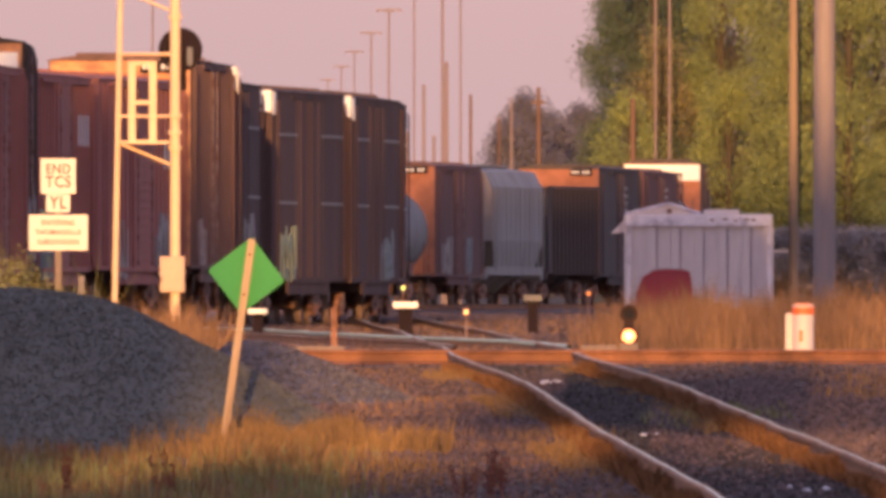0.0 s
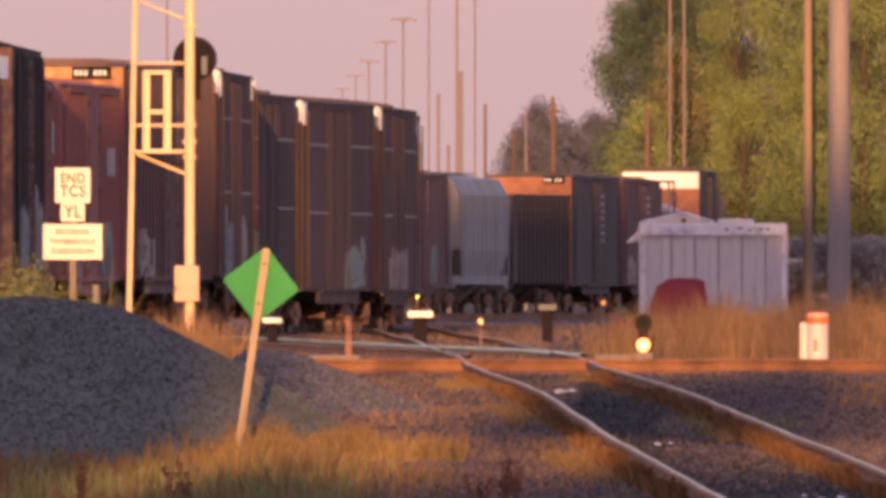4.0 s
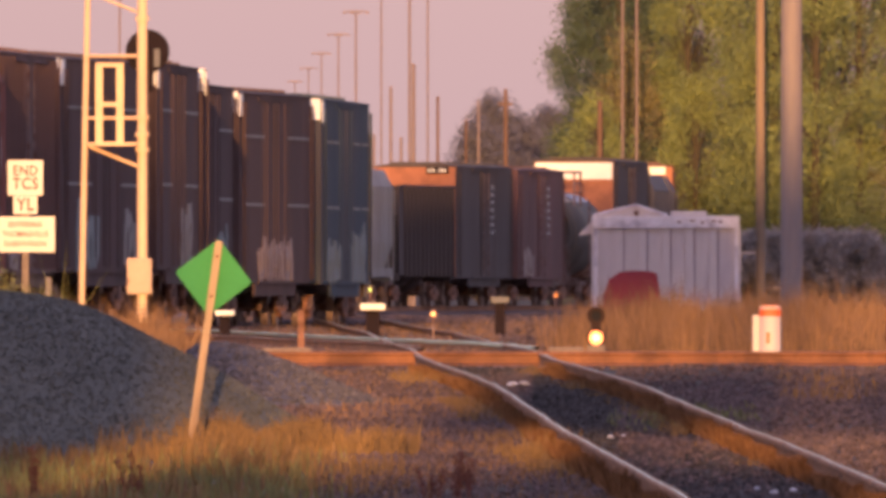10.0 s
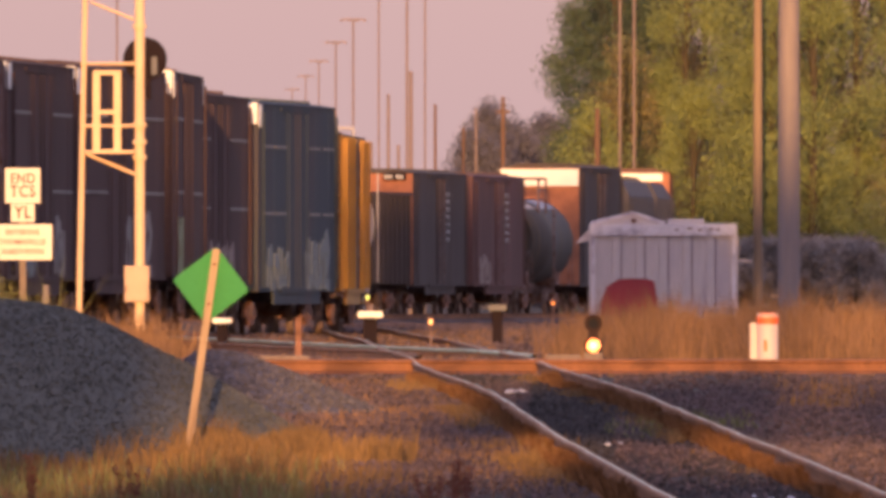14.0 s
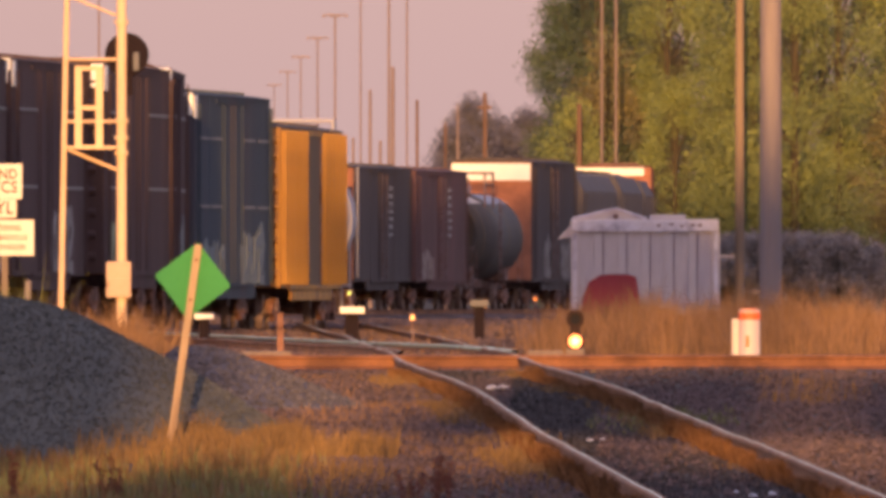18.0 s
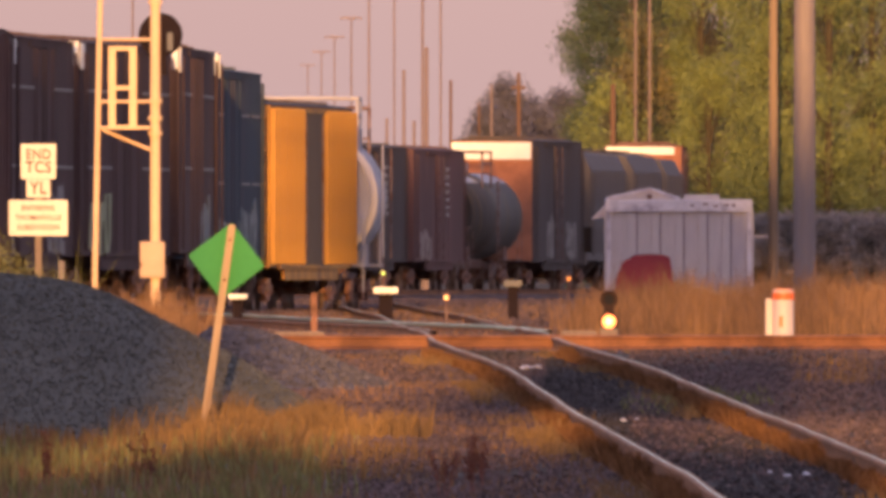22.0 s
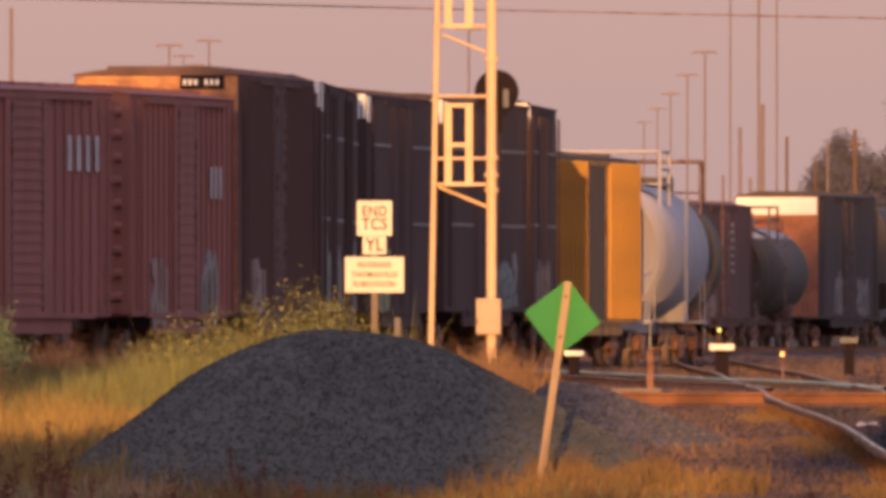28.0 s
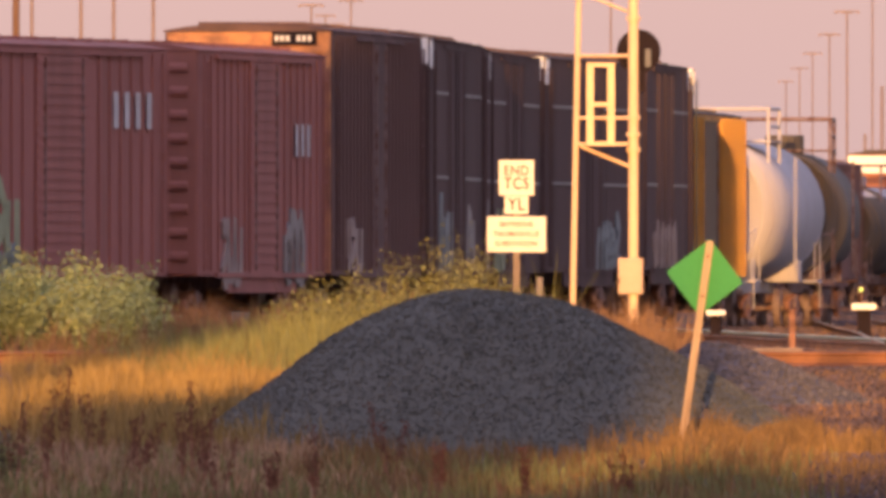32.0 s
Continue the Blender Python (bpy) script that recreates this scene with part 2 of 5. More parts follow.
GRASS_TAN = mat("tan_grass", (0.155, 0.085, 0.043), 0.8, var=0.2, scale=0.4, fine=4, bump=0, per_piece=-0.4)
GRASS_STRAW = mat("straw_grass", (0.29, 0.185, 0.115), 0.8, var=0.2, scale=0.4, fine=4, bump=0, per_piece=-0.4)
GRASS_GRN = mat("green_grass", (0.125, 0.128, 0.042), 0.8, var=0.2, scale=0.4, fine=4, bump=0, per_piece=-0.4)
SHRUB = mat("shrub_leaf", (0.25, 0.29, 0.12), 0.75, var=0.25, scale=0.5, fine=4, bump=0, per_piece=-0.4)
WEED_GRN = mat("flowering_weed_leaf", (0.15, 0.15, 0.05), 0.8, var=0.25, scale=0.5, fine=4, bump=0, per_piece=-0.4)
FLOWER = mat("pale_yellow_flower", (0.30, 0.31, 0.12), 0.8, var=0.2, scale=2, fine=10, bump=0, per_piece=-0.3)
WEED = mat("dead_weed", (0.15, 0.062, 0.05), 0.9, var=0.3, scale=2, fine=10, bump=0, per_piece=-0.3)
LEAF = mat("tree_leaf", (0.15, 0.178, 0.052), 0.8, var=0.3, scale=0.15, fine=1.0, bump=0, per_piece=-0.35)
LEAF_DK = mat("tree_leaf_dark", (0.048, 0.070, 0.032), 0.7, var=0.25, scale=0.15, fine=1.0, bump=0, per_piece=-0.5)
LEAF_BR = mat("tree_leaf_browning", (0.128, 0.112, 0.046), 0.7, var=0.25, scale=0.15, fine=1.0, bump=0, per_piece=-0.5)
THICKET = mat("thicket_haze_shade_leaf", (0.27, 0.235, 0.22), 0.85, var=0.25, scale=0.3, fine=2.0, bump=0, per_piece=-0.35)
# Bluish leaf colour stands in for distance haze.
LEAF_FAR = mat("far_tree_leaf_haze_tint", (0.075, 0.075, 0.115), 0.8, var=0.25, scale=0.1, fine=1.0, bump=0, per_piece=-0.3)
ROOF_DK = mat("tarred_car_roof", (0.085, 0.068, 0.066), 0.9, var=0.2, scale=1.0, fine=12)
SIGN_POST = mat("dull_sign_post_steel", (0.17, 0.13, 0.105), 0.8, var=0.2, scale=4, fine=30)
BARK = mat("tree_bark", (0.06, 0.05, 0.036), 0.9, var=0.3, scale=2, fine=12, stretch=(1, 1, 0.2))
MAST = mat("lattice_mast_steel", (0.18, 0.135, 0.135), 0.7, 0.2, var=0.1)
LITTER_GLINT = mat("pale_litter_and_glint", (0.6, 0.6, 0.66), 0.5, var=0.2)
CONCRETE = mat("weathered_concrete", (0.20, 0.155, 0.13), 0.9, var=0.2, scale=3, fine=25)


# ---- mesh helpers ----
def link(name, bm, material, parent=None, label="", flat=True):
    me = bpy.data.meshes.new(name)
    bm.to_mesh(me)
    bm.free()
    me.materials.append(material)
    if not flat:
        for p in me.polygons:
            p.use_smooth = True
    ob = new(name, me)
    if parent is not None:
        ob.parent = parent
    if label:
        ob["label"] = label
    return ob


def part(name, bm, material, parent, label="", flat=True):
    return link(name, bm, material, parent, label, flat)


def share(name, mesh, m, parent):
    """One more piece on an existing mesh."""
    ob = new(name, mesh)
    ob.parent = parent
    ob.matrix_basis = m
    return ob


def box(x0, x1, y0, y1, z0, z1, bm=None, bev=0.0):
    bm = bm or bmesh.new()
    one = bmesh.new()
    bmesh.ops.create_cube(one, size=1.0, matrix=Matrix.LocRotScale(((x0 + x1) / 2, (y0 + y1) / 2, (z0 + z1) / 2), None, (x1 - x0, y1 - y0, z1 - z0)))
    if bev:
        bmesh.ops.bevel(one, geom=one.edges[:], offset=bev, segments=2, affect="EDGES", profile=0.6)
    return merge(bm, one)


def merge(bm, one):
    verts = [bm.verts.new(v.co) for v in one.verts]
    one.verts.index_update()
    for f in one.faces:
        bm.faces.new([verts[v.index] for v in f.verts])
    one.free()
    return bm


def rod(a, b, r, bm=None, r2=None, n=8):
    """A round bar from a to b."""
    bm = bm or bmesh.new()
    a, b = Vector(a), Vector(b)
    d = b - a
    one = bmesh.new()
    m = Matrix.Translation((a + b) / 2) @ d.to_track_quat("Z", "Y").to_matrix().to_4x4()
    bmesh.ops.create_cone(one, cap_ends=True, segments=n, radius1=r, radius2=r if r2 is None else r2, depth=d.length, matrix=m)
    return merge(bm, one)


def thing(name, m, label, category, group="", kind=""):
    e = new(name)
    e.matrix_basis = m
    return tagged(e, label, category, group, kind)


def soup(name, verts, faces, material, label="", category="", kind="stuff", parent=None, smooth_shade=False):
    me = bpy.data.meshes.new(name)
    me.from_pydata([tuple(v) for v in verts], [], faces)
    me.materials.append(material)
    if smooth_shade:
        me.polygons.foreach_set("use_smooth", [True] * len(me.polygons))
    me.update()
    ob = new(name, me)
    if parent is not None:
        ob.parent = parent
    return tagged(ob, label, category, "", kind)


def leaf_soup(name, centre, a, b, material, parent=None):
    """Many four-cornered leaves: centres and two half axes each, as arrays."""
    n = len(centre)
    co = np.stack([centre - a, centre + b * 0.6, centre + a, centre - b * 0.6], 1).reshape(-1, 3).astype(np.float32)
    me = bpy.data.meshes.new(name)
    me.vertices.add(4 * n)
    me.vertices.foreach_set("co", co.ravel())
    me.loops.add(4 * n)
    me.loops.foreach_set("vertex_index", np.arange(4 * n, dtype=np.int32))
    me.polygons.add(n)
    me.polygons.foreach_set("loop_start", np.arange(0, 4 * n, 4, dtype=np.int32))
    me.polygons.foreach_set("loop_total", np.full(n, 4, dtype=np.int32))
    me.materials.append(material)
    me.update(calc_edges=True)
    ob = new(name, me)
    if parent is not None:
        ob.parent = parent
    return ob


def spread(n):
    """Random unit directions."""
    v = np.random.normal(size=(n, 3))
    return v / np.linalg.norm(v, axis=1, keepdims=True)
# ---- ground ----
def build_ground():
    ds = list(np.concatenate([np.arange(-60, 150, 15.0), np.arange(150, 360, 2.5), np.arange(360, 700, 10.0), np.arange(700, 1500, 50.0), [1800, 2400, 3200, 4200]]))
    half = lambda d: 25 + max(d, 0) * 0.6
    cols = 41
    verts, faces = [], []
    for d in ds:
        for c in range(cols):
            q = 2 * c / (cols - 1) - 1
            x = half(d) * q * abs(q) ** 1.6
            verts.append((x, d, ground_z(x, d)))
    for r in range(len(ds) - 1):
        for c in range(cols - 1):
            i = r * cols + c
            faces.append((i, i + 1, i + cols + 1, i + cols))
    soup("ground", verts, faces, SOIL, "dry brown soil with thin grass reaching the horizon", "ground", "structure", smooth_shade=True)


build_ground()


def strip(name, line, z, width, material, label, category, wave=0.0):
    """A flat bed that follows a line of plan points, z a function of distance."""
    verts, faces = [], []
    n = 9
    for i, (x, d) in enumerate(line):
        a, b = line[max(i - 1, 0)], line[min(i + 1, len(line) - 1)]
        t = Vector((b[0] - a[0], b[1] - a[1])).normalized()
        for c in range(n):
            q = 2 * c / (n - 1) - 1
            ox, od = x - t.y * q * width / 2, d + t.x * q * width / 2
            zz = z(d) - 0.25 * max(0.0, abs(q) - 0.6) / 0.4 + wave * noise.noise((ox * 3, od * 0.7, 1.3))
            verts.append((ox, od, zz))
    for i in range(len(line) - 1):
        for c in range(n - 1):
            k = i * n + c
            faces.append((k, k + n, k + n + 1, k + 1))
    return soup(name, verts, faces, material, label, category, "structure", smooth_shade=True)


# the profile of a rail: foot, web, head
RAIL_PROFILE = [(-0.07, 0.0), (0.07, 0.0), (0.07, 0.012), (0.012, 0.035), (0.012, 0.12), (0.037, 0.135), (0.037, 0.164), (0.006, 0.170), (-0.006, 0.170), (-0.037, 0.164), (-0.037, 0.135), (-0.012, 0.12), (-0.012, 0.035), (-0.07, 0.012)]


def rail(line, z, off, parent, wob=0.0, side=None, worn=(7,)):
    verts, faces, head = [], [], []
    n = len(RAIL_PROFILE)
    for i, (x, d) in enumerate(line):
        a, b = line[max(i - 1, 0)], line[min(i + 1, len(line) - 1)]
        t = Vector((b[0] - a[0], b[1] - a[1])).normalized()
        w = wob * noise.noise((i * 0.07, off * 9, 2.0))
        lift = wob * noise.noise((i * 0.06, off * 5, 7.0)) * 0.6
        for py, pzz in RAIL_PROFILE:
            verts.append((x + t.y * (off + py + w), d - t.x * (off + py + w), z(d) - 0.17 + pzz + lift))
    for i in range(len(line) - 1):
        for c in range(n):
            k, j = i * n + c, i * n + (c + 1) % n
            faces.append((k, j, j + n, k + n))
            head.append(1 if c in worn else 0)
    ob = soup("rail", verts, faces, side or RAILSIDE, kind="", parent=parent)
    ob.data.materials.append(RAILTOP)
    ob.data.polygons.foreach_set("material_index", head)
    return ob


def dense(line, step):
    """Points along a smooth line every step metres of distance."""
    f = smooth([(d, x) for x, d in line])
    out, d = [], line[0][1]
    while d <= line[-1][1]:
        out.append((f(d), d))
        d += step
    return out


def track(name, line, z, label, wob=0.0, ties=True, gauge=1.505, side_mat=None, worn=(7,)):
    """A track along a smooth line of plan points; each rail and sleeper is a part."""
    root = tagged(new(name), label, "railway track", kind="structure")
    for side in (-gauge / 2, gauge / 2):
        rail(line, z, side, root, wob, side_mat, worn if side > 0 else (7,))
    if ties:
        me = None
        run = 0.0
        for (x, d), (x2, d2) in zip(line, line[1:]):
            run += math.hypot(x2 - x, d2 - d)
            if run >= 0.55 and (me is None or len(root.children) < 300):
                run = 0.0
                ang = math.degrees(math.atan2(d2 - d, x2 - x)) - 90
                m = pose(x, d, z(d) - 0.262, 0, 0, ang)
                if me is None:
                    me = part("sleeper", box(-1.3, 1.3, -0.11, 0.11, -0.09, 0.088, bev=0.008), TIE, root)
                    me.matrix_basis = m
                    me = me.data
                else:
                    share("sleeper", me, m, root)
    return root


FLAT = lambda d: rail_z(d)
MAIN = [(2.95, 120), (2.75, 150), (2.44, 193), (2.1, 215), (1.85, 255), (1.42, 307), (0.88, 333), (0.80, 360), (0.58, 392), (0.25, 444), (-0.05, 500), (-0.42, 540), (-1.0, 620), (-1.6, 700)]
MAIN_LINE = dense(MAIN, 0.55)
CROSS_D = 341.0
CROSS_LINE = [(-14 + 0.5 * i, CROSS_D + 0.012 * (-14 + 0.5 * i)) for i in range(64)]
strip("ballast_bed", MAIN_LINE[::4], lambda d: rail_z(d) - 0.17, 3.2, BED_DARK, "dark cinder ballast bed under the near track", "ballast", 0.03)
strip("ballast_bed", CROSS_LINE, lambda d: -0.17, 4.2, BALLAST_BED, "pale pinkish ballast bed under the crossing track", "ballast", 0.04)
track("track_main", MAIN_LINE, FLAT, "near railway track with worn shiny rail heads", wob=0.014)
track("track_crossing", CROSS_LINE, lambda d: 0.02, "rusty railway track crossing at grade", ties=True, side_mat=RAILRUST)
SIDING = dense([(0.9, 372), (0.45, 398), (-1.5, 440), (-3.6, 492), (-6.2, 560)], 0.6)
track("track_siding", SIDING, lambda d: 0.01, "railway siding diverging beyond the crossing with a shiny rail", wob=0.02, worn=(4, 5, 6, 7, 8, 9, 10))
# ---- the moving trains: way run and the two curving lines ----
RUN = smooth([(-4, -27.3), (0, -13.3), (3.8, 0.0), (6, 7.7), (9, 18.2), (11, 25.2), (13, 31.8), (15, 38.0), (17, 43.5), (19, 48.6), (21, 53.4), (23, 57.8), (26, 64.2), (29, 70.5), (32, 76.6), (36, 84.8)])
LINE_A = [(-160, 640), (-140, 690), (-127, 713), (-118, 718), (-110, 714), (-104, 706), (-99, 699), (-94, 680), (-88, 645), (-81, 596), (-75, 548), (-69, 503), (-63, 459), (-60, 437), (-55, 414),
          (-50, 404), (-45, 408), (-40, 419), (-35, 421), (-29, 406), (-22, 384), (-17, 358), (-11, 312), (-5, 250), (0, 203), (6, 158), (13, 108), (17, 82), (23, 62), (30, 52), (38, 43), (46, 26), (52.7, -9),
          (58.8, -54), (64, -98), (70.5, -160), (76.6, -228), (83, -310), (90.3, -425), (98, -580), (107.4, -815), (115, -1040), (125, -1380), (145, -2150), (165, -3000)]
LINE_B = [(-110, 1225), (-70, 1246), (-40, 1250), (-13.3, 1240), (10.7, 1183), (26.4, 1117), (43.6, 1037), (59.1, 949), (69.3, 885), (84.2, 796), (98, 706), (115, 592), (140, 420), (170, 190), (200, -60)]
RUN_FAR = lambda t: -13.3 + 3.6 * (t - 0.00675 * t * t)   # the far train slows on its own
SC = 0.95
DA = lambda q: 490 + SC * (73.4 - q)
DB = lambda q: 980 + SC * (64.2 - q)
UA, UB = smooth(LINE_A), smooth(LINE_B)
ZA = smooth([(-160, -0.15), (-115, -0.12), (-60, -0.03), (-35, 0.2), (-13, 0.14), (18, 0.10), (73, 0.03), (110, 0.0), (165, 0.0)])


def on_a(q):
    return Vector((px(UA(q), DA(q)) - 1.47, DA(q), ZA(q)))


def on_b(q):
    return Vector((px(UB(q), DB(q)) - 1.47, DB(q), 0.1))


def car_pose(line, q, length):
    """Pose of a car whose front end stands at q; the trucks follow the line."""
    k = 2.3 / SC
    a, b = line(q - k), line(q - length / SC + k)
    mid, f = (a + b) / 2, (a - b)
    return Matrix.Translation(mid) @ pose(0, 0, 0, 0, 0, math.degrees(math.atan2(f.y, f.x)))


CARS = []   # (thing, line, offset ahead of the reference car, length)


def rolling(name, line, ahead, length, label, category):
    e = thing(name, car_pose(line, (RUN if line is on_a else RUN_FAR)(0) + ahead, length), label, category, "freight cars")
    CARS.append((e, line, ahead, length))
    return e


MESH = {}


def keep(key, make, name, material, parent, m, label="", flat=True):
    """A part whose mesh is made once and shared afterwards."""
    if key in MESH:
        ob = share(name, MESH[key], m, parent)
        if label:
            ob["label"] = label
        return ob
    ob = part(name, make(), material, parent, label, flat)
    ob.matrix_basis = m
    MESH[key] = ob.data
    return ob


def side_frame():
    bm = box(-0.75, 0.75, -0.06, 0.06, 0.50, 0.66, bev=0.02)
    box(-1.15, -0.62, -0.06, 0.06, 0.36, 0.56, bm, 0.03)
    box(0.62, 1.15, -0.06, 0.06, 0.36, 0.56, bm, 0.03)
    box(-0.45, 0.45, -0.07, 0.07, 0.20, 0.34, bm, 0.02)
    for sx in (-1, 1):
        rod((sx * 0.42, 0, 0.26), (sx * 0.75, 0, 0.45), 0.06, bm)
    for k in (-0.14, 0, 0.14):
        rod((k, 0, 0.33), (k, 0, 0.52), 0.05, bm)
    return bm


def wheel_mesh():
    bm = rod((0, -0.065, 0), (0, 0.065, 0), 0.42, n=24)
    rod((0, -0.085, 0), (0, -0.055, 0), 0.455, bm, n=24)
    rod((0, -0.11, 0), (0, 0.10, 0), 0.10, bm, n=12)
    return bm


def trucks(car, length):
    for sx in (-1, 1):
        cx = sx * (length / 2 - 2.3)
        for sy in (-1, 1):
            keep("side_frame", side_frame, "side_frame", RUSTY, car, pose(cx, sy * 1.0, 0))
        keep("bolster", lambda: box(-0.18, 0.18, -1.1, 1.1, 0.42, 0.72, bev=0.03), "bolster", IRON, car, pose(cx, 0, 0))
        for wx in (-0.88, 0.88):
            ax = keep("axle", lambda: rod((0, -0.9, 0), (0, 0.9, 0), 0.075), "axle", IRON, car, pose(cx + wx, 0, 0.42))
            for sy in (-1, 1):
                keep("wheel", wheel_mesh, "wheel", WHEEL, car, pose(cx + wx, sy * 0.77, 0.42, 0, 0, 0 if sy > 0 else 180))
        keep("coupler", lambda: box(-0.45, 0.45, -0.12, 0.12, -0.14, 0.14, bev=0.04), "coupler", IRON, car, pose(sx * (length / 2 + 0.3), 0, 0.85))


def ladder(car, paint, h, m, w=0.45, n=8):
    """A side ladder: one stile carries the other and each rung."""
    key = round(h, 2), paint.name
    stile = keep(("stile", *key), lambda: rod((-w / 2, 0, 0), (-w / 2, 0, h), 0.018, n=6), "ladder", paint, car, m)
    keep(("stile", *key), None, "stile", paint, stile, pose(w, 0, 0))
    for i in range(n):
        keep(("rung", paint.name), lambda: rod((-w / 2, 0, 0), (w / 2, 0, 0), 0.014, n=6), "rung", paint, stile, pose(0, 0, h * (i + 0.5) / n))


def car_end_bm(w, z0, z1):
    """The flat sheet of a car end; its corrugations are parts of their own."""
    bm = bmesh.new()
    box(-0.03, 0.03, -w / 2, w / 2, z0, z1, bm)
    return bm


def roof_bm(l, w, z):
    """A low arched roof with cross seams."""
    bm = bmesh.new()
    n = 8
    rows = []
    for x in (-l / 2 - 0.03, l / 2 + 0.03):
        top = [bm.verts.new((x, w / 2 * (2 * i / n - 1), z + 0.14 * (1 - (2 * i / n - 1) ** 2))) for i in range(n + 1)]
        low = [bm.verts.new((x, w / 2 * (2 * i / n - 1), z - 0.02)) for i in range(n + 1)]
        rows.append((top, low))
    (t0, l0), (t1, l1) = rows
    for i in range(n):
        bm.faces.new((t0[i], t1[i], t1[i + 1], t0[i + 1]))
        bm.faces.new((l0[i + 1], l1[i + 1], l1[i], l0[i]))
        bm.faces.new((t0[i], t0[i + 1], l0[i + 1], l0[i]))
        bm.faces.new((t1[i + 1], t1[i], l1[i], l1[i + 1]))
    bm.faces.new((t0[0], l0[0], l1[0], t1[0]))
    bm.faces.new((t0[n], t1[n], l1[n], l0[n]))
    k = int(l / 1.2)
    for i in range(k):
        x = -l / 2 + (i + 0.5) * l / k
        box(x - 0.03, x + 0.03, -w / 2 + 0.55, w / 2 - 0.55, z + 0.02, z + 0.152, bm)
    return bm


def tag_bm(w, h, y0, y1):
    """One fat sprayed glyph: a bent stroke of uneven width, an arch, a hook or a loop, as a low relief."""
    style = random.randrange(4)
    if style == 0:
        path = [(-0.5, 0), (-0.45, 0.6), (-0.2, 0.95), (0.2, 0.95), (0.45, 0.6), (0.5, 0)]
    elif style == 1:
        path = [(0.5, 0.9), (0.0, 1.0), (-0.45, 0.75), (-0.1, 0.5), (0.45, 0.3), (0.1, 0.02), (-0.5, 0.08)]
    elif style == 2:
        path = [(-0.45, 1.0), (-0.4, 0.3), (-0.1, 0.02), (0.3, 0.1), (0.45, 0.5), (0.5, 1.0)]
    else:
        path = [(-0.4, 0.1), (-0.5, 0.6), (-0.1, 1.0), (0.4, 0.8), (0.45, 0.3), (0.05, 0.0), (-0.4, 0.1)]
    pts = [Vector((x * w * random.uniform(0.85, 1.1), 0, z * h * random.uniform(0.92, 1.0))) for x, z in path]
    bm = bmesh.new()
    rows = []
    for i, p in enumerate(pts):
        t = (pts[min(i + 1, len(pts) - 1)] - pts[max(i - 1, 0)]).normalized()
        n = Vector((-t.z, 0, t.x)) * w * random.uniform(0.17, 0.30)
        rows.append([bm.verts.new((q.x, yy, max(q.z, 0.0))) for yy in (y0, y1) for q in (p - n, p + n)])
    for a, b in zip(rows, rows[1:]):
        for i, j in ((2, 3), (3, 1), (1, 0), (0, 2)):
            bm.faces.new((a[i], a[j], b[j], b[i]))
    bm.faces.new((rows[0][0], rows[0][1], rows[0][3], rows[0][2]))
    bm.faces.new((rows[-1][2], rows[-1][3], rows[-1][1], rows[-1][0]))
    bmesh.ops.recalc_face_normals(bm, faces=bm.faces[:])
    return bm


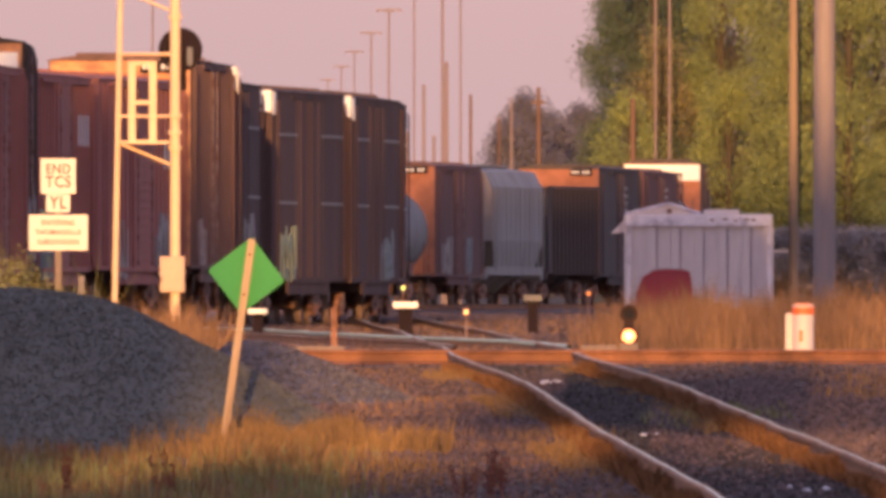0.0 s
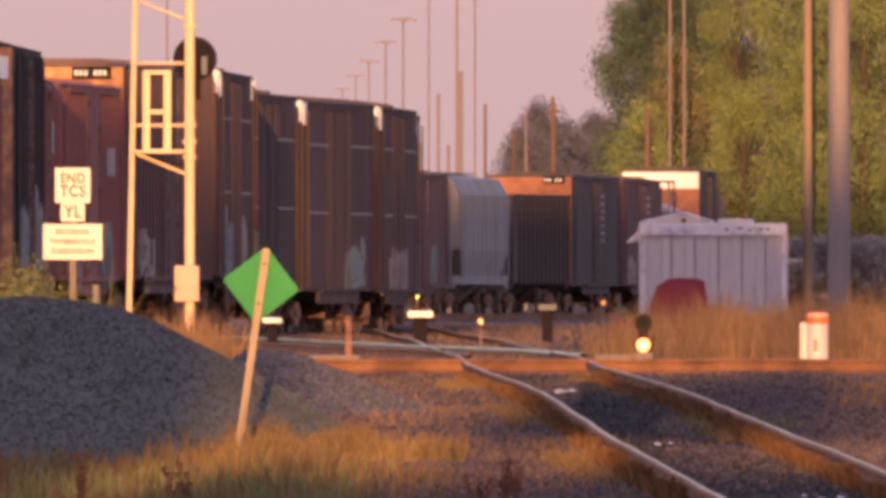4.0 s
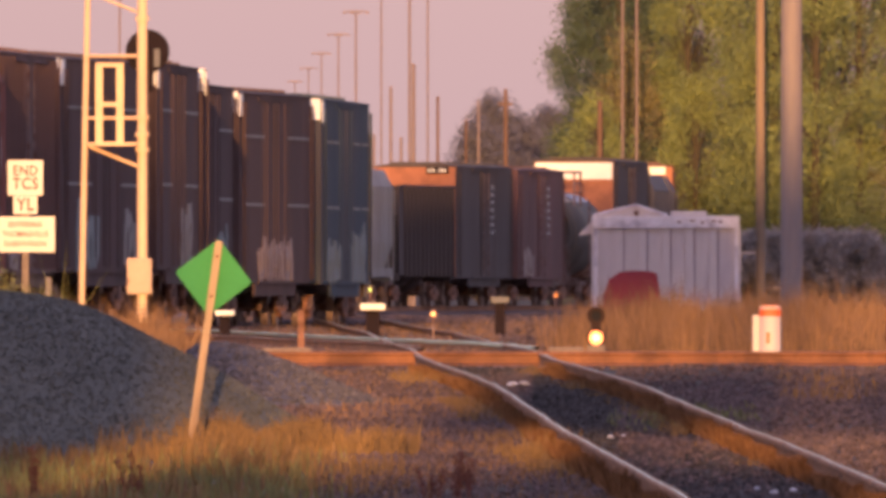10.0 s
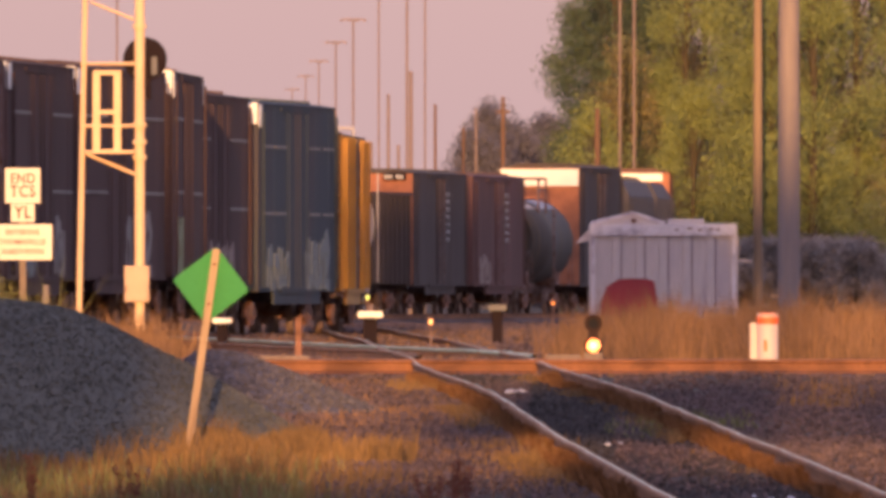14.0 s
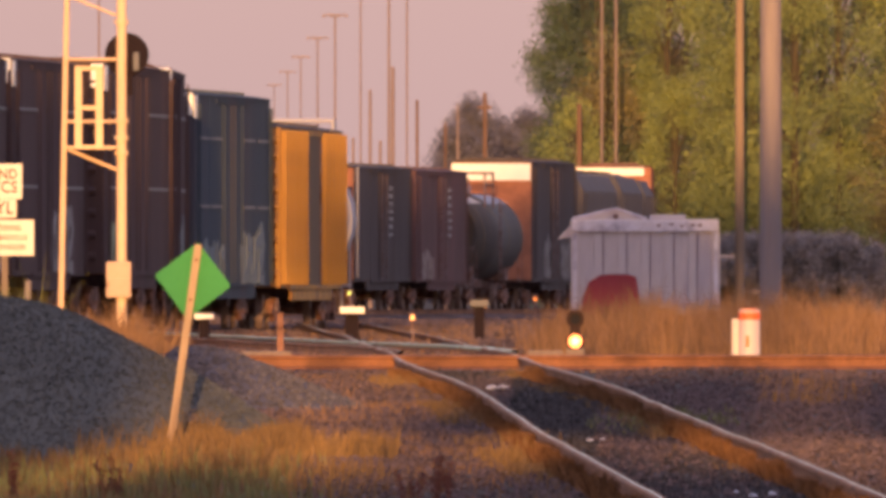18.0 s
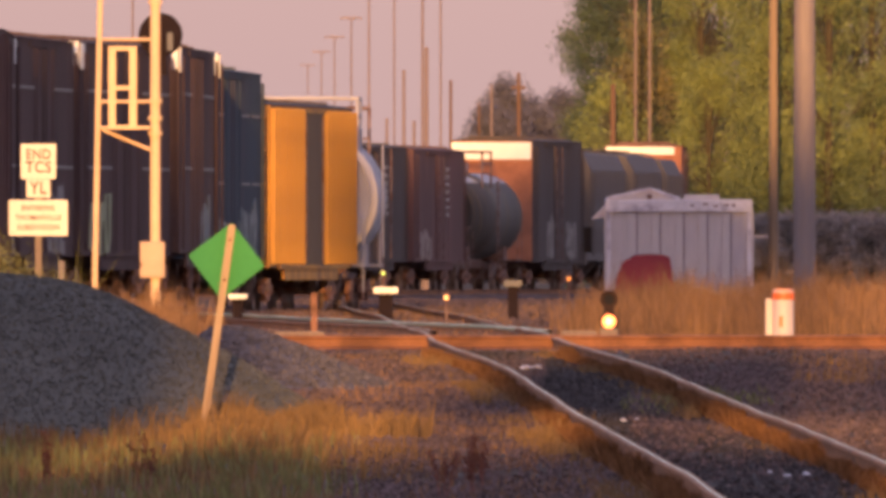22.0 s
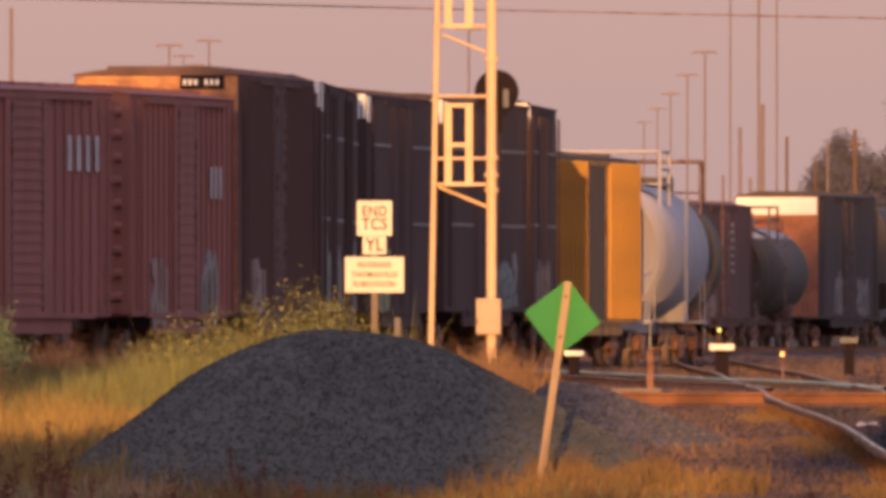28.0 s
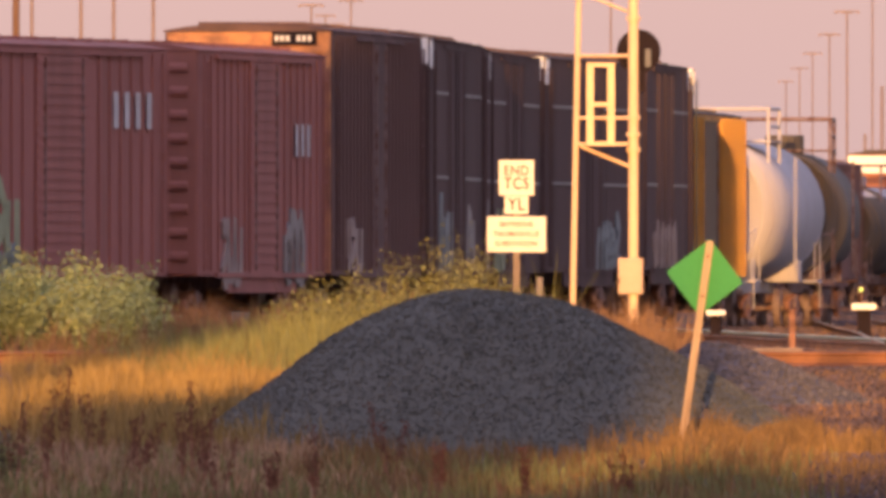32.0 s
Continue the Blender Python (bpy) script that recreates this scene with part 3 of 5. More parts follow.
def boxcar(line, ahead, length, height, paint, label, rib=True, rib_depth=0.06, rib_gap=0.75, door=2.6, door_mat=None, door_slats=True, end_mat=None, panel=None, corner=False,
           marks=(), graffiti=(), rib_mat=None, two_doors=False, end_text=False, sill=0.95, roof_mat=None, width=2.9):
    car = rolling("boxcar", line, ahead, length, label, "boxcar")
    w, l, h = width, length, height - 0.14
    part("body", box(-l / 2 + 0.04, l / 2 - 0.04, -w / 2, w / 2, sill, h, bev=0.02), paint, car)
    part("roof", roof_bm(l, w + 0.06, h), roof_mat or paint, car)
    for sx in (-1, 1):
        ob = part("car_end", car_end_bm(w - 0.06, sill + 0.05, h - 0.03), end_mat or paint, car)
        ob.matrix_basis = pose(sx * (l / 2 - 0.02), 0, 0)
        for i in range(9 if line is on_a else 0):
            z = sill + 0.05 + (h - sill - 0.08) * (i + 0.7) / 9.4
            keep(("corrugation", (end_mat or paint).name), lambda: rod((0, -1.28, 0), (0, 1.28, 0), 0.09, n=10), "corrugation", end_mat or paint, ob, pose(sx * 0.02, 0, z))
    if panel:
        for y0, y1, z0, z1, pm in panel:
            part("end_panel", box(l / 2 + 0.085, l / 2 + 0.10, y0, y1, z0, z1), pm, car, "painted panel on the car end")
    if end_text:
        plate = part("stencil_plate", box(l / 2 + 0.10, l / 2 + 0.112, 0.42, 1.2, h - 0.26, h - 0.02), BLACKM, car, "black stencil plate")
        for i in range(7):
            if i != 3:
                part("stencil_mark", box(l / 2 + 0.112, l / 2 + 0.118, 1.10 - 0.095 * i - 0.06, 1.10 - 0.095 * i, h - 0.19, h - 0.09), WHITEP, plate)
    # side sill steps down between the trucks
    for sy in (-1, 1):
        part("side_sill", box(-l / 2 + 3.4, l / 2 - 3.4, sy * (w / 2 - 0.03) - 0.03, sy * (w / 2 - 0.03) + 0.03, sill - 0.28, sill + 0.06, bev=0.01), paint, car)
    part("underframe", box(-l / 2 + 0.1, l / 2 - 0.1, -0.5, 0.5, 0.72, sill + 0.02), IRON, car)
    trucks(car, l)
    y = w / 2
    doors = [(-door, 0.0), (0.0, door)] if two_doors else [(-door / 2, door / 2)]
    for d0, d1 in doors:
        dr = part("door", box(d0 + 0.03, d1 - 0.03, y + 0.005, y + (0.012 if two_doors else 0.05), sill + 0.03, h - 0.14, bev=0.012), door_mat or paint, car)
        if door_slats:
            bm = bmesh.new()
            for i in range(20):
                z = sill + 0.2 + i * (h - sill - 0.5) / 19
                box(d0 + 0.06, d1 - 0.06, y + 0.046, y + 0.064, z, z + 0.08, bm, 0.006)
            part("door_corrugation", bm, door_mat or paint, dr)
        for xx in (d0 + 0.5, d1 - 0.5):
            part("lock_bar", rod((xx, y + (0.016 if two_doors else 0.07), sill + 0.1), (xx, y + (0.016 if two_doors else 0.07), h - 0.2), 0.02, n=6), paint if two_doors else IRON, dr)
    for z in (sill + 0.02, h - 0.11):
        part("door_track", box(-door * 1.6, door * 1.6, y + 0.005, y + (0.035 if two_doors else 0.07), z - 0.04, z + 0.04), paint, car)
    if rib:
        key = ("rib", round(h, 2), rib_depth, (rib_mat or paint).name, sill)
        x = -l / 2 + 0.35
        lim = doors[0][0] - 0.25, doors[-1][1] + 0.25
        while x < l / 2 - 0.2:
            if not lim[0] < x < lim[1]:
                keep(key, lambda: box(-0.06, 0.06, 0, rib_depth, sill + 0.08, h - 0.08, bev=0.006), "side_post", rib_mat or paint, car, pose(x, y, 0))
            x += rib_gap
    else:
        for x in np.arange(-l / 2 + 1.5, l / 2 - 1.0, 3.05):
            if abs(x) > door:
                keep(("seam", round(h, 2), paint.name), lambda: box(-0.05, 0.05, 0, 0.005, sill + 0.02, h - 0.02), "panel_seam", paint, car, pose(x, y, 0))
    for sx in (-1, 1):
        ladder(car, paint, h - sill - 0.3, pose(sx * (l / 2 - 0.45), y + 0.07, sill + 0.1))
    if corner:
        part("corner_patch", box(l / 2 - 0.6, l / 2 + 0.02, y + 0.004, y + 0.024, h - 0.52, h - 0.02), WHITEP, car, "white excess-height patch")
        part("corner_patch", box(l / 2 + 0.07, l / 2 + 0.085, y - 0.26, y - 0.02, h - 0.45, h + 0.02), WHITEP, car, "white excess-height patch")
    if two_doors:
        for z in (sill + 1.75, h - 0.95):
            for x in (-l / 2 + 1.7, -3.8, 3.8, l / 2 - 2.1):
                keep("tack_strip", lambda: box(-1.2, 1.2, -0.01, 0.003, -0.028, 0.028), "tack_strip", GRAFF[1], car, pose(x, y + 0.02, z))
    # lettering reads as bars, graffiti as low blocks of paint
    for x0, x1, z0, z1, n in marks:
        for i in range(n):
            xa = x0 + (x1 - x0) * (i + 0.15) / n
            part("lettering", box(xa, xa + (x1 - x0) * 0.42 / n, y + rib_depth + 0.002, y + rib_depth + 0.008, z0, z1), FADED, car)
    for x0, x1, z0, z1, k in graffiti:
        seed(int(abs(x0 * 31 + ahead * 7)) + k)
        lift = rib_depth + 0.004 if rib else 0.022
        x = x0 + 0.45
        while x < x1 - 0.2:
            ww = random.uniform(0.55, 0.95)
            za, zb = z0 + random.uniform(0, 0.12) * (z1 - z0), z1 - random.uniform(0, 0.3) * (z1 - z0)
            part("graffiti", tag_bm(ww, zb - za, y + 0.002, y + lift), GRAFF[k], car, "sprayed graffiti").matrix_basis = pose(x + ww / 2, 0, za)
            x += ww + random.uniform(-0.05, 0.18)
    return car


def shell(bm, length, radius, n=28, dome=0.55, rings=5, cz=0.0):
    """A tank barrel along x with dished ends."""
    prof = []
    for i in range(rings + 1):
        a = math.pi / 2 * i / rings
        prof.append((-length / 2 + dome * (1 - math.sin(a)) * 1.0, radius * max(math.cos(math.pi / 2 - a), 0.02)))
    prof = prof + [(-x, r) for x, r in reversed(prof)]
    rows = [[bm.verts.new((x, r * math.cos(2 * math.pi * k / n), cz + r * math.sin(2 * math.pi * k / n))) for k in range(n)] for x, r in prof]
    for a, b in zip(rows, rows[1:]):
        for k in range(n):
            bm.faces.new((a[k], a[(k + 1) % n], b[(k + 1) % n], b[k]))
    bm.faces.new(rows[0][::-1])
    bm.faces.new(rows[-1])
    return bm


def tank_car(line, ahead, length, radius, paint, label, rail_mat=None, top_mat=None, lit_frame=False):
    car = rolling("tank_car", line, ahead, length, label, "tank car")
    l, cz = length, 1.02 + radius
    part("tank", shell(bmesh.new(), l - 1.2, radius, cz=cz, dome=1.05, rings=9), paint, car, flat=False)
    for x in (-0.3, 0.3):
        bm = bmesh.new()
        one = bmesh.new()
        bmesh.ops.create_cone(one, cap_ends=False, segments=32, radius1=radius + 0.02, radius2=radius + 0.02, depth=0.10, matrix=Matrix.Translation((x * l, 0, cz)) @ Matrix.Rotation(radians(90), 4, "Y"))
        part("tank_band", merge(bm, one), rail_mat or paint, car)
    part("underframe", box(-l / 2, l / 2, -0.35, 0.35, 0.75, 1.08, bev=0.02), rail_mat or IRON, car)
    for sx in (-1, 1):
        bm = box(sx * (l / 2 - 0.65) - 0.6, sx * (l / 2 - 0.65) + 0.6, -1.45, 1.45, 0.98, 1.05)
        part("end_platform", bm, rail_mat or IRON, car)
        bars = []
        for sy in (-1, 1):
            bars += [((sx * (l / 2 - 0.1), sy * 1.4, 1.0), (sx * (l / 2 - 0.1), sy * 1.4, 2.1)), ((sx * (l / 2 - 1.3), sy * 1.4, 1.0), (sx * (l / 2 - 1.3), sy * 1.4, 2.3)),
                     ((sx * (l / 2 - 0.1), sy * 1.4, 2.1), (sx * (l / 2 - 1.3), sy * 1.4, 2.3)), ((sx * (l / 2 - 0.15), sy * 1.4, 0.4), (sx * (l / 2 - 0.15), sy * 1.4, 1.0))]
        bars.append(((sx * (l / 2 - 0.1), -1.4, 2.1), (sx * (l / 2 - 0.1), 1.4, 2.1)))
        for a, b in bars:
            part("handrail", rod(a, b, 0.017, n=6), rail_mat or IRON, car)
        saddle = box(sx * (l / 2 - 2.3) - 0.4, sx * (l / 2 - 2.3) + 0.4, -radius * 0.75, radius * 0.75, 1.0, 1.5, bev=0.03)
        part("saddle", saddle, rail_mat or IRON, car)
    top = cz + radius
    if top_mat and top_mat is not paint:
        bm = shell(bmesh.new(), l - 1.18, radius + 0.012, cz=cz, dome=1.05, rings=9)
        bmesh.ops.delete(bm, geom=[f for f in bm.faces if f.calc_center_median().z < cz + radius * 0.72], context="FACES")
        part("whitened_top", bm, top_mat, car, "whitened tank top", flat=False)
    part("dome_housing", rod((0, 0, top - 0.1), (0, 0, top + 0.38), 0.45, n=18), top_mat or paint, car)
    bars = [((sx * 1.2, sy * 1.1, top - 0.5), (sx * 1.2, sy * 1.1, top + 0.75)) for sx in (-1, 1) for sy in (-1, 1)]
    bars += [((sx * 1.2, -1.1, top + 0.75), (sx * 1.2, 1.1, top + 0.75)) for sx in (-1, 1)]
    bars += [((-1.2, sy * 1.1, top + z), (1.2, sy * 1.1, top + z)) for sy in (-1, 1) for z in (0.35, 0.75)]
    for a, b in bars:
        part("platform_rail", rod(a, b, 0.04, n=6), rail_mat or IRON, car)
    part("top_platform", box(-1.25, 1.25, -1.15, 1.15, top + 0.0, top + 0.04), rail_mat or IRON, car)
    ladder(car, rail_mat or IRON, 2.6, pose(0.9, radius + 0.12, 1.2))
    trucks(car, l)
    return car


def hopper(line, ahead, length, height, paint, label, end_mat=None):
    """A covered hopper with bulging sides, sloped ends and a roof walk."""
    car = rolling("covered_hopper", line, ahead, length, label, "hopper car")
    l, h = length, height
    prof = [(-1.45, 1.25), (-1.58, 2.2), (-1.55, h - 0.7), (-1.25, h - 0.15), (0.0, h), (1.25, h - 0.15), (1.55, h - 0.7), (1.58, 2.2), (1.45, 1.25)]
    bm = bmesh.new()
    ra = [bm.verts.new((l / 2 - (0.9 if z > 2 else 2.4), y, z)) for y, z in prof]
    rb = [bm.verts.new((-l / 2 + (0.9 if z > 2 else 2.4), y, z)) for y, z in prof]
    n = len(prof)
    for i in range(n - 1):
        bm.faces.new((ra[i], ra[i + 1], rb[i + 1], rb[i]))
    bm.faces.new((ra[-1], ra[0], rb[0], rb[-1]))
    bm.faces.new(ra[::-1])
    bm.faces.new(rb)
    bmesh.ops.recalc_face_normals(bm, faces=bm.faces[:])
    part("body", bm, paint, car)
    part("roof_walk", box(-l / 2 + 0.8, l / 2 - 0.8, -0.35, 0.35, h + 0.03, h + 0.09), paint, car)
    for x in (-l * 0.25, 0, l * 0.25):
        part("roof_hatch", box(x - 0.5, x + 0.5, -0.9, -0.4, h - 0.06, h + 0.10, bev=0.03), paint, car)
        one = bmesh.new()
        bmesh.ops.create_cone(one, cap_ends=True, segments=4, radius1=0.35, radius2=1.6, depth=0.9, matrix=Matrix.Translation((x, 0, 0.85)) @ Matrix.Rotation(radians(45), 4, "Z"))
        part("discharge_chute", merge(bmesh.new(), one), paint, car)
    for sx in (-1, 1):
        part("end_sill", box(sx * (l / 2 - 0.3) - 0.3, sx * (l / 2 - 0.3) + 0.3, -1.45, 1.45, 0.85, 1.2, bev=0.02), paint, car)
        bm = rod((sx * (l / 2 - 0.15), 1.3, 1.1), (sx * (l / 2 - 0.8), 1.3, h - 0.8), 0.05, n=6)
        part("end_post", bm, paint, car)
        part("end_post", rod((sx * (l / 2 - 0.15), -1.3, 1.1), (sx * (l / 2 - 0.8), -1.3, h - 0.8), 0.05, n=6), paint, car)
        ladder(car, paint, h - 2.0, pose(sx * (l / 2 - 1.2), 1.62, 1.2))
    for x in np.arange(-l / 2 + 2.2, l / 2 - 2.0, 1.25):
        keep(("hopper_post", paint.name, h), lambda: box(-0.04, 0.04, 0, 0.02, 1.3, h - 0.75), "side_post", paint, car, pose(x, 1.57, 0))
    part("side_sill", box(-l / 2 + 0.2, l / 2 - 0.2, 1.36, 1.46, 1.0, 1.3), paint, car)
    trucks(car, l)
    return car


def open_hopper(line, ahead, length, height, paint, label):
    """An open-topped car with a flat rim, upright stakes and sloping end sheets."""
    car = rolling("open_hopper", line, ahead, length, label, "hopper car")
    l, h, w = length, height, 2.9
    bm = bmesh.new()
    for sy in (-1, 1):
        box(-l / 2 + 0.1, l / 2 - 0.1, sy * (w / 2 - 0.03) - 0.03, sy * (w / 2 - 0.03) + 0.03, 1.05, h, bm)
    part("body", bm, paint, car)
    for sx in (-1, 1):
        bm = bmesh.new()
        xa, xb = sx * (l / 2 - 0.1), sx * (l / 2 - 2.2)
        q = [(xa, h), (xa, h - 1.0), (xb, 1.1), (xb - sx * 0.06, 1.1), (xa - sx * 0.06, h - 1.0), (xa - sx * 0.06, h)]
        a = [bm.verts.new((x, -w / 2 + 0.06, z)) for x, z in q]
        b = [bm.verts.new((x, w / 2 - 0.06, z)) for x, z in q]
        for i in range(6):
            bm.faces.new((a[i], a[(i + 1) % 6], b[(i + 1) % 6], b[i]))
        bm.faces.new(a[::-1])
        bm.faces.new(b)
        bmesh.ops.recalc_face_normals(bm, faces=bm.faces[:])
        part("end_sheet", bm, paint, car)
        for y in (-1.2, -0.4, 0.4, 1.2):
            part("end_post", box(sx * (l / 2 - 0.06) - 0.05, sx * (l / 2 - 0.06) + 0.05, y - 0.05, y + 0.05, 1.0, h - 0.02), paint, car)
        part("end_sill", box(sx * (l / 2 - 0.2) - 0.2, sx * (l / 2 - 0.2) + 0.2, -1.4, 1.4, 0.85, 1.15, bev=0.02), paint, car)
    for sy in (-1, 1):
        part("top_rim", box(-l / 2 + 0.06, l / 2 - 0.06, sy * w / 2 - 0.06, sy * w / 2 + 0.06, h - 0.06, h + 0.03, bev=0.01), paint, car)
    for x in np.arange(-l / 2 + 0.8, l / 2 - 0.5, 1.2):
        keep(("stake", h), lambda: box(-0.06, 0.06, 0, 0.10, 1.0, h - 0.06, bev=0.01), "side_stake", paint, car, pose(x, w / 2, 0))
    for x in (-l * 0.22, 0.0, l * 0.22):
        one = bmesh.new()
        bmesh.ops.create_cone(one, cap_ends=True, segments=4, radius1=0.35, radius2=1.6, depth=0.8, matrix=Matrix.Translation((x, 0, 0.85)) @ Matrix.Rotation(radians(45), 4, "Z"))
        part("discharge_chute", merge(bmesh.new(), one), paint, car)
    part("underframe", box(-l / 2 + 0.1, l / 2 - 0.1, -0.4, 0.4, 0.75, 1.06), IRON, car)
    trucks(car, l)
    return car


# ---- the near train ----
boxcar(on_a, 70.0, 14.6, 4.85, BROWN, "weathered red-brown boxcar with ribbed sides on the curving track")
boxcar(on_a, 51.4, 14.6, 5.36, OLIVE, "tall dull olive boxcar with pale graffiti along its lower side", corner=False, panel=[(-1.35, 1.35, 4.62, 5.02, WHITEP)], end_mat=SUN_TAN_END,
       rib_gap=0.9, marks=[], graffiti=[(-7.2, -3.0, 1.1, 2.7, 1), (0.5, 5, 1.1, 2.4, 0)])
boxcar(on_a, 34.0, 15.0, 4.88, BROWN, "weathered red boxcar with white lettering and pale graffiti", marks=[(-6.3, -3.2, 3.4, 4.0, 4)], rib_depth=0.04, door=3.6, graffiti=[(2.4, 5.9, 0.75, 1.4, 0), (2.6, 5.6, 0.85, 2.5, 2)])
boxcar(on_a, 15.9, 14.5, 4.88, BROWN, "weathered red boxcar with faded white lettering, patched lower side", marks=[(-5.2, -3.2, 3.0, 3.55, 3)], rib_depth=0.04, door=3.4, graffiti=[(2.2, 4.8, 0.72, 2.3, 3), (-4.9, -2.2, 0.72, 2.1, 1)])
boxcar(on_a, -0.3, 15.3, 5.32, BROWN_B, "tall dark brown boxcar with an orange sunlit end", end_mat=SUN_TAN_END, panel=[(-1.4, -0.3, 4.7, 5.08, SUN_TAN_END)], end_text=True, rib_gap=0.6, rib_depth=0.04,
       graffiti=[(2.5, 5.0, 0.9, 2.1, 3)])
for k, (ahead, tint) in enumerate(((-17.85, BROWN_C), (-34.9, BROWN_C), (-53.3, BROWN_C), (-71.1, BROWN_C), (-88.2, BROWN_C))):
    boxcar(on_a, ahead, 15.6, 5.30, tint, "tall dark brown boxcar with white corner patches and graffiti", rib=False, corner=True, door=2.4, two_doors=True, door_slats=False,
           graffiti=[[(1.0, 4.6, 0.95, 2.4, 0), (-5.8, -3.4, 0.95, 2.2, 1)], [(-5.5, -1.0, 0.95, 2.3, 1)], [(2.4, 6.0, 0.95, 2.2, 2)], [(-6, -2, 0.95, 2.1, 0)], [(-4, 3, 0.95, 2.0, 3)]][k])
boxcar(on_a, -106.6, 17.2, 5.28, BLUE, "tall dark blue boxcar with pale graffiti along its sill", rib=False, corner=True, door=2.4, two_doors=True, door_slats=False,
       graffiti=[(-7.5, -1.5, 0.95, 2.2, 0), (1.5, 6.5, 0.95, 2.0, 0)])
boxcar(on_a, -127.4, 19.0, 4.72, YELLOW, "yellow boxcar with deep side posts that catch the sun", rib_depth=0.14, rib_gap=0.8, door=4.8, door_mat=YEL_DOOR, end_mat=YELLOW, door_slats=False, roof_mat=ROOF_DK, width=2.66)
tank_car(on_a, -149.0, 14.8, 1.56, TANKW, "white tank car with white end rails on the curving track", rail_mat=TANKW, top_mat=TANKW)
tank_car(on_a, -167.0, 15.0, 1.50, TANKB, "black tank car with a dark top platform")

# ---- the far train ----
STENCILS = [(-2.2, -1.1, 2.5 + 0.26 * k, 2.62 + 0.26 * k, 3 + k % 2) for k in range(7)]
tank_car(on_b, 117.5, 14.2, 1.45, HOPPER, "distant pale grey tank car")
boxcar(on_b, 101.4, 12.9, 4.85, DARKRED, "distant brown boxcar with an orange sunlit end", rib=False, end_mat=SUN_ORANGE_END, end_text=True, graffiti=[(1.5, 4.5, 0.95, 2.4, 1), (-4, -2.5, 0.95, 2.4, 0)])
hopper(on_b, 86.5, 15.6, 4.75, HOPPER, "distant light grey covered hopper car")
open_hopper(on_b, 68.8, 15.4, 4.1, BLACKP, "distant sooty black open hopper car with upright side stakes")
boxcar(on_b, 51.9, 15.0, 4.95, BLACKP, rib=False, label="distant blackened boxcar with an orange sunlit end", end_mat=SUN_ORANGE_END, end_text=True, marks=STENCILS, door=2.2)
boxcar(on_b, 34.4, 14.2, 4.9, DARKRED, rib=False, label="distant dark red boxcar with white stencils", marks=STENCILS, door=2.2, graffiti=[(2, 5, 0.95, 2.0, 3)])
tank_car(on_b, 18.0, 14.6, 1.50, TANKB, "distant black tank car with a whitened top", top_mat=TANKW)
boxcar(on_b, 0.0, 15.6, 5.35, BLACKP, rib=False, label="distant tall dark boxcar with a white panel and an orange sunlit end", end_mat=SUN_ORANGE_END, panel=[(-1.4, 1.4, 4.55, 5.15, WHITEP)], graffiti=[(-6, -2.5, 1.0, 2.6, 1), (0.5, 3.5, 1.0, 2.6, 1)])
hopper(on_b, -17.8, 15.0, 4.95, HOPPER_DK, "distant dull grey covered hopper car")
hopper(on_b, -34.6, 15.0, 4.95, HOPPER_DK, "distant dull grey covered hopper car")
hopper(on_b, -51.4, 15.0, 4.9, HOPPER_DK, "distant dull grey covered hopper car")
boxcar(on_b, -69.0, 15.6, 5.45, DARKRED, rib=False, label="distant boxcar with a pale sunlit band across its orange end", end_mat=SUN_ORANGE_END, panel=[(-1.4, 1.15, 4.98, 5.27, WHITEP)])


# ---- the tracks under the trains ----
def under(line, q0, q1, step):
    out, q = [], q0
    while q >= q1:
        p = line(q)
        out.append((p.x, p.y))
        q -= step
    return out


LA, LB = under(on_a, 150, -160, 0.6), under(on_b, 150, -100, 2.0)
ZAD = lambda d: ZA(73.4 - (d - 490) / SC)
strip("ballast_bed", LA[::6], lambda d: ZAD(d) - 0.17, 4.0, BALLAST_BED, "grey ballast bed under the curving track", "ballast", 0.03)
strip("ballast_bed", LB[::3], lambda d: -0.07, 4.0, BALLAST_BED, "grey ballast bed under the far track", "ballast", 0.03)
track("track_curve", LA, ZAD, "curving railway track that carries the freight cars")
track("track_far", LB, lambda d: 0.1, "far railway track behind the freight cars", ties=False)


def motions():
    for car, line, ahead, length in CARS:
        run = RUN if line is on_a else RUN_FAR
        walk(car, [(t * 0.5, car_pose(line, run(t * 0.5) + ahead, length)) for t in range(65)])
# ---- signs and signals by the crossing ----
def text_bm(body, size):
    cu = bpy.data.curves.new("lettering", "FONT")
    cu.space_character = 1.1
    cu.body, cu.size, cu.extrude, cu.offset, cu.align_x, cu.align_y, cu.resolution_u = body, size, 0.002, size * 0.018, "CENTER", "CENTER", 6
    ob = bpy.data.objects.new("lettering", cu)
    scene.collection.objects.link(ob)
    bpy.context.view_layer.update()
    me = bpy.data.meshes.new_from_object(ob.evaluated_get(bpy.context.evaluated_depsgraph_get()))
    bm = bmesh.new()
    bm.from_mesh(me)
    bpy.data.objects.remove(ob)
    bpy.data.curves.remove(cu)
    bpy.data.meshes.remove(me)
    return bm


